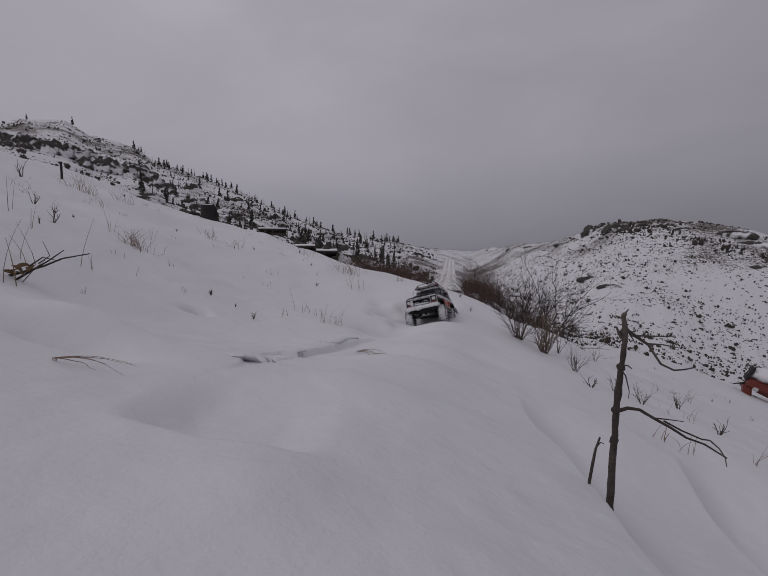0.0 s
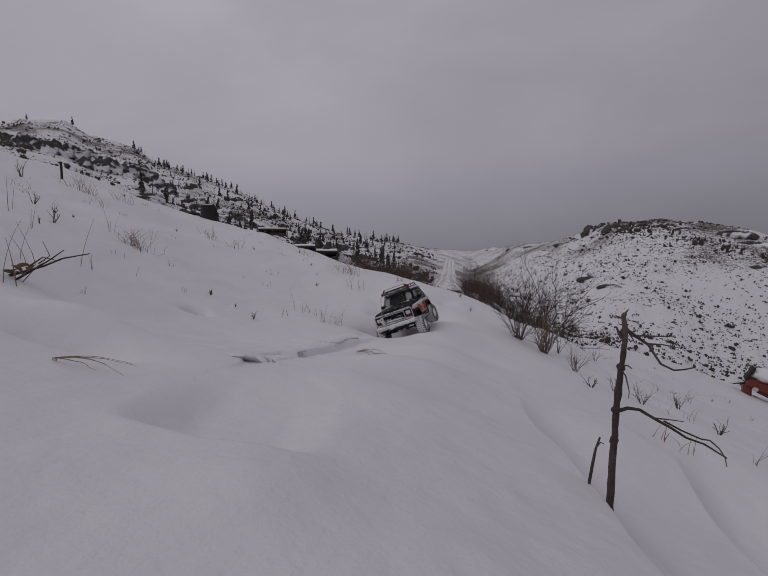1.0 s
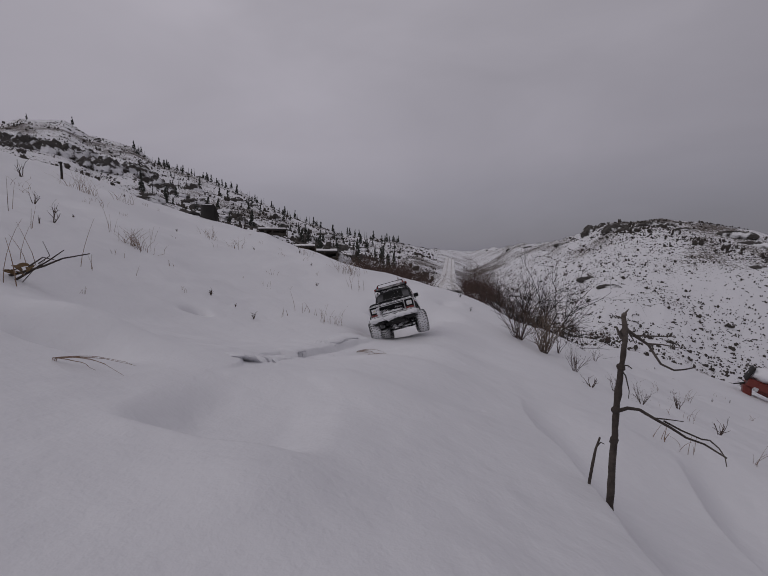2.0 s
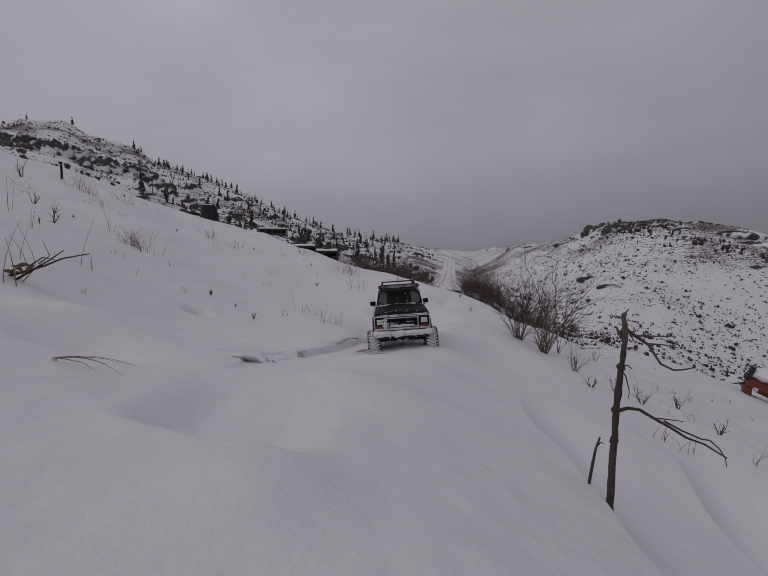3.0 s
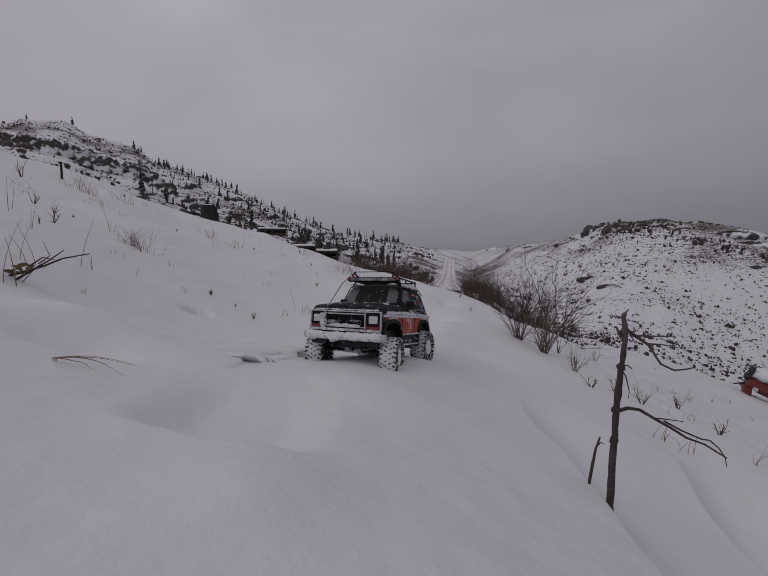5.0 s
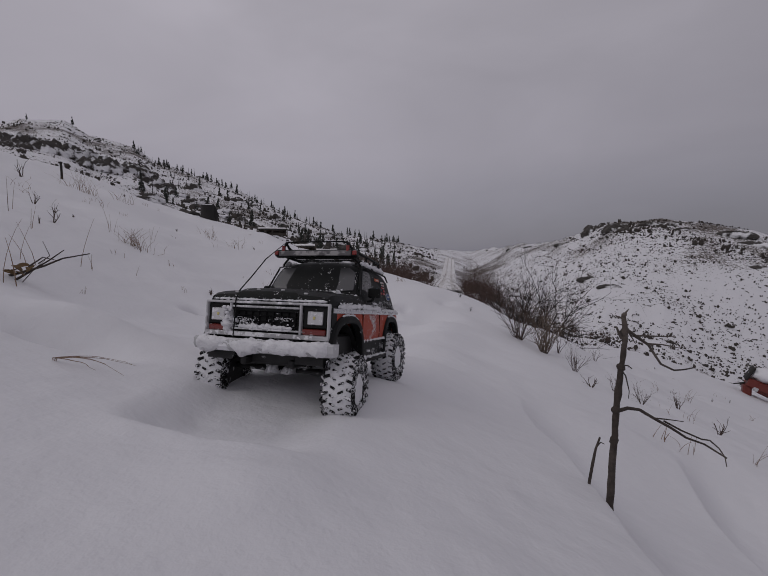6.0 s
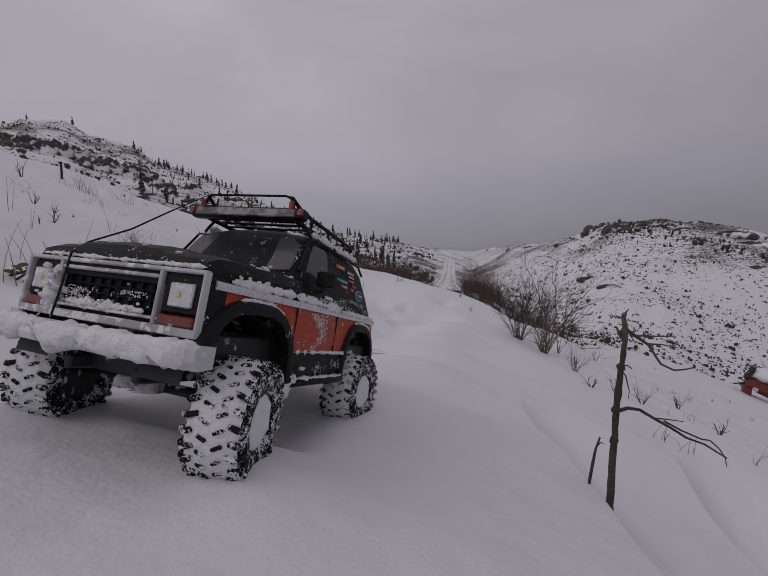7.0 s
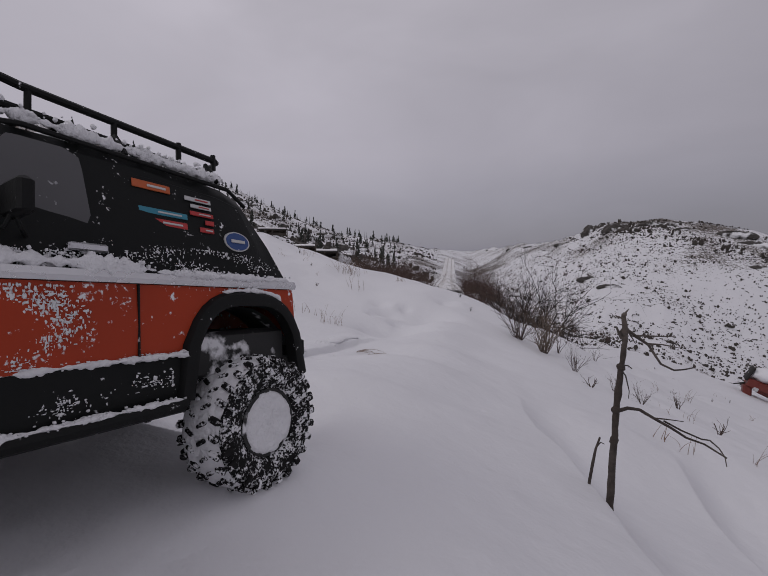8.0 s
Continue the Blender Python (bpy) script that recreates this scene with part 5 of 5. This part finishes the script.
# ---- hillsides ----
def conifer(seed, h):
    """Ragged fir: tapered trunk and whorls of drooping needle sprays."""
    rng = random.Random(seed)
    trunk = Shape().tube([(0, 0, -0.5), (rng.gauss(0, .05), 0, h * 0.5), (0, rng.gauss(0, .05), h)], [0.02 * h, 0.012 * h, 0.002 * h], 5)
    crown = Shape()
    z = h * rng.uniform(0.12, 0.25)
    while z < h * 0.98:
        reach = 0.25 * h * (1 - z / h) ** 0.8 + 0.02 * h
        for k in range(rng.randint(4, 6)):
            if rng.random() < 0.16:
                continue
            a, q = rng.uniform(0, 6.28), reach * rng.uniform(0.55, 1.15)
            tip = (q * math.cos(a), q * math.sin(a), z - q * rng.uniform(0.2, 0.5))
            midp = (tip[0] * 0.55, tip[1] * 0.55, z - q * 0.08)
            w = 0.048 * h * rng.uniform(0.7, 1.2)
            crown.tube([(0, 0, z), midp, tip], [w * 0.5, w, w * 0.15], 4, rng.random())
        z += h * rng.uniform(0.045, 0.075)
    return trunk, crown


def snag(seed, h):
    g, rng = Shape(), random.Random(seed)
    g.tube([(0, 0, -0.5), (rng.gauss(0, 0.1), 0, h * 0.6), (rng.gauss(0, 0.15), 0, h)], [0.02 * h, 0.014 * h, 0.003 * h], 5)
    for k in range(14):
        z, a = h * rng.uniform(0.25, 0.95), rng.uniform(0, 6.28)
        q = h * 0.1 * rng.uniform(0.5, 1.2)
        g.tube([(0, 0, z), (q * math.cos(a), q * math.sin(a), z + q * rng.uniform(-0.4, 0.3))], [0.006 * h, 0.002 * h], 3)
    return g


firs = []
for i in range(4):
    tr, cr = conifer(60 + i, 6.5)
    ob = thing("fir_tree", None, None, "dark ragged fir tree on the snowy hillside", "tree", "firs on the hill")
    part("trunk", tr, M_BARK, ob)
    part("crown", cr, M_NEEDLE, ob, "dark needled crown", 0)
    firs.append(ob)
snags = [snag(80 + i, 6).mesh("dead_tree", M_OLDWOOD, 60) for i in range(3)]
rng = random.Random(31)


def hill_spot(b, part_way):
    """A place on the hill at that bearing, part of the way from its foot to its crest."""
    foot, crest = np.interp(b, BEARING, FOOT), np.interp(b, BEARING, CREST)
    r = float(foot + (crest - foot) * part_way)
    return r * math.sin(radians(b)), r * math.cos(radians(b))


first = {}
for i in range(290):
    b = -31 + 33 * rng.random() ** 1.1
    x, y = hill_spot(b, rng.uniform(0.22, 0.95) if i % 3 else rng.uniform(0.85, 1.0))
    m = on_ground(x, y, 0.2, rng.uniform(0, 360), rng.gauss(0, 2)) @ Matrix.Scale(rng.uniform(0.3, 0.72), 4)
    if i % 5 < 3:
        k = rng.randrange(4)
        if k not in first:
            firs[k].matrix_basis, first[k] = m, 1
        else:
            o = copy_thing(firs[k], Matrix.Identity(4))
            o.matrix_basis = m
    else:
        o = new("dead_tree", rng.choice(snags))
        o.matrix_basis = m
        tagged(o, "bare dead tree standing on the snowy hillside", "tree", "dead trees on the hill")
for b, w, s in ((-36.7, 0.99, 0.75), (-40.5, 0.99, 0.5), (0.4, 0.9, 0.8), (2.0, 0.95, 0.7), (-1.5, 0.9, 0.8)):
    o = copy_thing(firs[1], Matrix.Identity(4))
    o.matrix_basis = on_ground(*hill_spot(b, w), 0.2) @ Matrix.Scale(s, 4)


def outcrop(seed, w, h, n):
    """One craggy ledge of rock, w wide and h high."""
    g, off = Shape(), Vector((seed * 1.37, seed * 0.71, 0))
    rings = []
    for i in range(1, 12):
        th, ring = math.pi * i / 12, []
        for j in range(34):
            ph = 2 * math.pi * j / 34
            d = Vector((math.sin(th) * math.cos(ph), math.sin(th) * math.sin(ph), math.cos(th)))
            q = Vector((d.x * w * 0.22, d.y, d.z * h * 0.3)) + off
            k = 0.75 + 0.5 * noise.noise(q * 0.9) + 0.32 * noise.noise(q * 2.3) + 0.16 * noise.noise(q * 5.1)
            ring.append((d.x * w * 0.5 * (0.8 + 0.25 * k), d.y * w * 0.2 * k, max(-0.4 * h, d.z * h * 0.75 * k)))
        rings.append(ring)
    return g.ring_skin(rings)


for b, w, wide, tall, n in ((27.4, 0.97, 9, 4.0, 12), (29.8, 0.9, 9, 3.2, 12), (30.8, 0.86, 6, 2.4, 8), (33.3, 0.92, 8, 2.2, 9), (34.6, 0.9, 5, 1.6, 6), (36.2, 0.87, 4, 1.3, 5), (40.4, 0.9, 10, 2.4, 12), (42.2, 0.86, 8, 1.8, 9), (44.2, 0.88, 9, 2.4, 10),
                            (43.0, 0.7, 5, 1.6, 6), (27.0, 0.5, 5, 1.4, 6), (29.2, 0.4, 4, 1.2, 5), (17.2, 0.85, 4, 1.4, 5), (19.5, 0.9, 4, 1.2, 5), (23.5, 0.9, 5, 1.0, 6)):
    x, y = hill_spot(b, w)
    thing("rock_outcrop", outcrop(int(b * 10), wide, tall, n), M_ROCK, "dark rock outcrop dusted with snow on the hill", "rock", "outcrops on the hills", at=on_ground(x, y, tall * 0.22, -b), smooth_angle=25)
for i in range(26):
    b = -44 + 15 * i / 25 + rng.gauss(0, 0.3)
    x, y = hill_spot(b, rng.uniform(0.4, 0.56))
    thing("rock_outcrop", outcrop(300 + i, rng.uniform(9, 14), rng.uniform(3, 6), 9), M_ROCK, "dark cliff band dusted with snow on the hill", "rock", "outcrops on the hills", at=on_ground(x, y, 0.5, -b), smooth_angle=25)
for i in range(40):
    b = rng.uniform(-31, -3)
    x, y = hill_spot(b, rng.uniform(0.12, 0.75))
    thing("rock_outcrop", outcrop(400 + i, rng.uniform(4, 9), rng.uniform(1.5, 4), 7), M_ROCK, "dark rock outcrop dusted with snow on the hill", "rock", "outcrops on the hills", at=on_ground(x, y, 0.4, -b), smooth_angle=25)


def sage(seed, count, b0, b1, w0, w1, size, label):
    """Clumps of low brush scattered over a hillside, in patches."""
    rng = random.Random(seed)
    clods = [Shape().lump((0, 0, 0), (1, 1, 1), k, 0.75, 4) for k in range(14)]
    forms = [np.array(c.v) for c in clods]
    co, faces, base = [], [], 0
    for _ in range(count):
        b = rng.uniform(b0, b1)
        x, y = hill_spot(b, w0 + (w1 - w0) * rng.random() ** 0.85)
        if abs(b - 9.3) < 1.3 or grain(x / 9.0, y / 9.0) + rng.gauss(0, 0.5) < -0.15:
            continue
        s = size * rng.lognormvariate(0, 0.5)
        z = float(ground(x, y))
        for _ in range(rng.randint(1, 3)):
            k = rng.randrange(14)
            co.append(forms[k] * (s * 0.3 * rng.uniform(0.6, 1.2), s * 0.3, s * 0.46 * rng.uniform(0.6, 1.4)) + (x + rng.gauss(0, 0.45) * s, y + rng.gauss(0, 0.45) * s, z + s * 0.18))
            faces.extend(tuple(q + base for q in f) for f in clods[k].f)
            base += len(forms[k])
    me = bpy.data.meshes.new("sagebrush")
    me.from_pydata(np.concatenate(co).tolist(), [], faces)
    me.materials.append(M_SAGE)
    return tagged(new("sagebrush", me), label, "sagebrush", kind="stuff")


sage(1, 13000, 11, 50, -0.02, 1.0, 0.165, "scattered dark sagebrush and stones on the snowy hill")
sage(2, 1600, 24, 50, 0.72, 1.0, 0.3, "denser dark brush along the hill's crest")
sage(3, 7500, -45, 7.5, 0.1, 1.0, 0.48, "scattered dark brush and stones on the snowy hillside")


# ---- huts, stump and machine ----
def hut(name, w, d, h, at, label, open_front=False):
    w, d, h = w * 0.8, d * 0.8, h * 0.85
    ob = thing(name, None, None, label, "hut", at=at)
    for sx in (-1, 1):
        for k in range(5):
            part("wall_log", Shape().tube([(sx * w / 2, -d / 2, h * (k + 0.5) / 5 - 0.1), (sx * w / 2, d / 2, h * (k + 0.5) / 5 - 0.1)], h / 9.5, 7), M_TIMBER, ob)
    for sy in (-1, 1):
        for k in range(5):
            if open_front and sy < 0 and k in (2, 3):
                continue
            part("wall_log", Shape().tube([(-w / 2, sy * d / 2, h * (k + 0.5) / 5), (w / 2, sy * d / 2, h * (k + 0.5) / 5)], h / 9.5, 7), M_TIMBER, ob)
    roof = part("roof", Shape().box((0, -0.1, h * 1.08), (w * 1.12, d * 1.15, 0.12), 0.03, Matrix.Rotation(0.1, 3, "X")), M_OLDWOOD, ob, "dark sagging roof edge")
    part("snow_cap", Shape().box((0, 0.15, h * 1.08 + 0.17), (w * 1.05, d * 1.0, 0.16), 0.09, Matrix.Rotation(0.1, 3, "X")), M_ROADSNOW, roof, "snow lying on the roof")
    for k in range(3):
        part("post", Shape().tube([(-w * 0.55 + w * 0.55 * k, -d * 0.6, -0.3), (-w * 0.55 + w * 0.55 * k, -d * 0.6, h * 1.05)], 0.09, 6), M_TIMBER, ob)


for name, b, r, w, d, h, label, op in (("log_hut", -8.3, 62, 4.4, 3, 1.5, "weathered log hut with a snow-covered roof", True), ("open_shed", -11.0, 60, 3.4, 2.4, 1.2, "low open timber shed under a snowy roof", True),
                                        ("low_shed", -15.3, 66, 5.0, 2.5, 1.0, "long low dark shed half buried in snow", True), ("log_hut", -5.6, 66, 2.6, 2.2, 1.3, "small weathered hut on the hillside", False)):
    hut(name, w, d, h, on_ground(r * math.sin(radians(b)), r * math.cos(radians(b)), -0.1, -b), label, op)


def stump():
    ob = thing("old_stump", None, None, "charred wooden stump standing in snow", "stump", at=on_ground(-3.02, 7.05, 0.02) @ Matrix.Scale(1.6, 4))
    g = Shape()
    rng = random.Random(2)
    rings = []
    for z, s in ((-0.05, 1.15), (0.0, 1.1), (0.06, 1.0), (0.13, 0.92), (0.155, 0.9)):
        rings.append([((0.075 + 0.012 * rng.random()) * s * math.cos(a), (0.06 + 0.01 * rng.random()) * s * math.sin(a), z + 0.006 * rng.random()) for a in (6.283 * k / 14 for k in range(14))])
    part("stem", g.ring_skin(rings), M_OLDWOOD, ob)
    part("splinter", Shape().tube([(0.06, 0, -0.03), (0.095, 0.0, 0.05), (0.07, 0, 0.15)], [0.025, 0.02, 0.008], 6), M_OLDWOOD, ob)
    part("snow_cap", Shape().lump((0, 0, 0.155), (0.06, 0.05, 0.014), 4, 0.2, 7), M_SNOW, ob, "thin cap of snow")
    log = thing("dead_log", Shape().tube([(-0.06, 0, 0.01), (0, 0.01, 0.025), (0.07, 0, 0.012)], [0.02, 0.025, 0.018], 7), M_OLDWOOD, "dark bit of dead log in snow", "log", at=on_ground(-3.3, 7.1) @ Matrix.Scale(1.4, 4))
    post = thing("old_post", Shape().tube([(0, 0, -0.05), (0.005, 0, 0.1), (0.0, 0, 0.19)], [0.014, 0.013, 0.011], 7).lump((0.003, 0, 0.195), (0.017, 0.015, 0.013), 3, 0.4, 6), M_OLDWOOD, "dark wooden post on the brow of the slope", "post", at=on_ground(-3.9, 5.0))


stump()


def machine():
    ob = thing("farm_implement", None, None, "rusty red farm implement half buried in snow", "machine", at=on_ground(8.75, 9.15, 0.05, -35))
    part("seat_back", Shape().box((-0.22, 0, 0.62), (0.34, 0.3, 0.05), 0.02, Matrix.Rotation(-1.1, 3, "Y")), M_OLDWOOD, ob, "black curved plate")
    part("frame", Shape().box((-0.05, 0, 0.36), (0.46, 0.4, 0.2), 0.03, Matrix.Rotation(0.35, 3, "Y")), M_RUST, ob, "red painted frame")
    part("beam", Shape().box((0.35, 0, 0.12), (0.95, 0.3, 0.2), 0.03, Matrix.Rotation(0.42, 3, "Y")), M_RUST, ob, "red painted beam")
    part("leg", Shape().box((-0.25, 0, 0.16), (0.16, 0.3, 0.4), 0.03), M_RUST, ob)
    part("spike", Shape().tube([(-0.5, 0, 0.31), (-0.2, 0, 0.4)], [0.012, 0.03], 6), M_OLDWOOD, ob)
    for x, z in ((-0.12, 0.3), (0.3, 0.12), (0.62, 0.02)):
        part("plate", Shape().box((x, -0.19, z), (0.1, 0.03, 0.09), 0.012, Matrix.Rotation(0.4, 3, "Y")), M_WHITE, ob, "small pale plate")
    part("snow_cap", Shape().lump((0.1, 0, 0.6), (0.3, 0.24, 0.17), 5, 0.25, 9), M_SNOW, ob, "heap of snow on the frame")
    part("snow_cap", Shape().lump((0.55, 0.05, 0.3), (0.35, 0.22, 0.12), 6, 0.25, 9), M_SNOW, ob)


machine()


# ---- motion ----
def motions():
    rows = [
        (0.0, pose(0.3911, 3.0705, -0.5659, 14.1, 15.1, 156.4)),
        (0.2, pose(0.3436, 3.1199, -0.5702, 13.0, 16.9, 153.9)),
        (0.5, pose(0.2518, 3.0020, -0.5597, 10.4, 16.7, 144.0)),
        (0.8, pose(0.2323, 2.7804, -0.5379, -0.8, 15.9, 150.0)),
        (1.0, pose(0.1883, 2.5703, -0.5266, -3.9, 20.3, 158.5)),
        (1.2, pose(0.1619, 2.5432, -0.5190, -1.5, 19.5, 164.7)),
        (1.5, pose(0.1229, 2.4617, -0.5396, 8.0, 21.8, 171.6)),
        (1.7, pose(0.1203, 2.4026, -0.5120, 13.9, 20.1, 172.5)),
        (2.8, pose(0.0945, 2.0210, -0.4768, 0.5, 7.0, 180.0)),
        (3.0, pose(0.0880, 1.9718, -0.4624, -1.2, 3.8, 180.4)),
        (3.2, pose(0.0881, 1.8454, -0.4419, 5.0, 1.0, 178.3)),
        (3.5, pose(0.0910, 1.7145, -0.4535, 7.2, 11.5, 180.2)),
        (4.0, pose(0.0297, 1.5264, -0.4219, 9.3, 7.4, 157.4)),
        (4.5, pose(-0.0019, 1.4715, -0.4149, 8.0, 4.2, 152.7)),
        (4.7, pose(-0.0088, 1.4515, -0.4106, 7.9, 3.0, 153.1)),
        (5.8, pose(-0.1235, 0.97, -0.323, 12.6, -0.1, 160.7)),
        (6.0, pose(-0.1456, 0.8706, -0.3069, 9.1, 0.3, 162.3)),
        (6.2, pose(-0.166, 0.761, -0.307, 1.4, -1.6, 159.6)),
        (6.5, pose(-0.2054, 0.6507, -0.2661, 7.75, -5.1, 158.7)),
        (6.8, pose(-0.2158, 0.601, -0.255, 11.0, -3.8, 159.3)),
        (7.0, pose(-0.2226, 0.5608, -0.2459, 14.35, -3.5, 159.3)),
        (7.2, pose(-0.239, 0.505, -0.2252, 23.2, -2.8, 159.4)),
        (7.4, pose(-0.2545, 0.408, -0.213, 29.6, -2.6, 157.0)),
        (7.5, pose(-0.2696, 0.3758, -0.2117, 28.4, -3.1, 154.7)),
        (7.6, pose(-0.2810, 0.3600, -0.2100, 25.0, -1.2, 153.6)),
        (7.8, pose(-0.2982, 0.3273, -0.2052, 15.5, 3.3, 151.6)),
        (8.0, pose(-0.2961, 0.2757, -0.2020, 6.1, 6.6, 150.3)),
    ]
    walk(TRUCK, rows)
    # wheels roll with the way gone, slipping a little; the front pair steers
    times = [r[0] for r in rows]
    gone = [0.0]
    for (_, a), (_, b) in zip(rows, rows[1:]):
        gone.append(gone[-1] + (a.translation - b.translation).length)
    steer_t = (0, 0.5, 1.0, 1.5, 3.0, 3.5, 4.0, 4.5, 5.8, 6.0, 6.5, 7.0, 7.4, 8.0)
    steer = (8, -6, 5, 20, 0, -6, -4, 16, 6, 7, 15, 17, -26, -22)
    # the axles tilt under the body
    dip_t, dip = (0, 4.7, 5.8, 6.0, 6.5, 7.0, 7.5, 8.0), {-1: (0.058, 0.058, 0.05, 0.042, 0.055, 0.053, 0.055, 0.057), 1: (0.058, 0.058, 0.058, 0.052, 0.057, 0.057, 0.057, 0.057)}
    sag_t, sag = (0, 5.8, 6.5, 7.0, 7.5, 7.8, 8.0), {-1: (0.067, 0.067, 0.074, 0.058, 0.071, 0.059, 0.051), 1: (0.067, 0.067, 0.06, 0.074, 0.06, 0.072, 0.08)}
    for w, x, y in WHEELS:
        spin = []
        for i in range(81):
            t = i / 10
            roll = -math.degrees(np.interp(t, times, gone) / 0.06) * 1.2
            side = 1 if x > 0 else -1
            rest = float(np.interp(t, dip_t, dip[side]) if y > 0 else np.interp(t, sag_t, sag[side]))
            spin.append((t, pose(x, y, rest, roll, 0, float(np.interp(t, steer_t, steer)) if y > 0 else 0)))
        walk(w, spin)


motions()
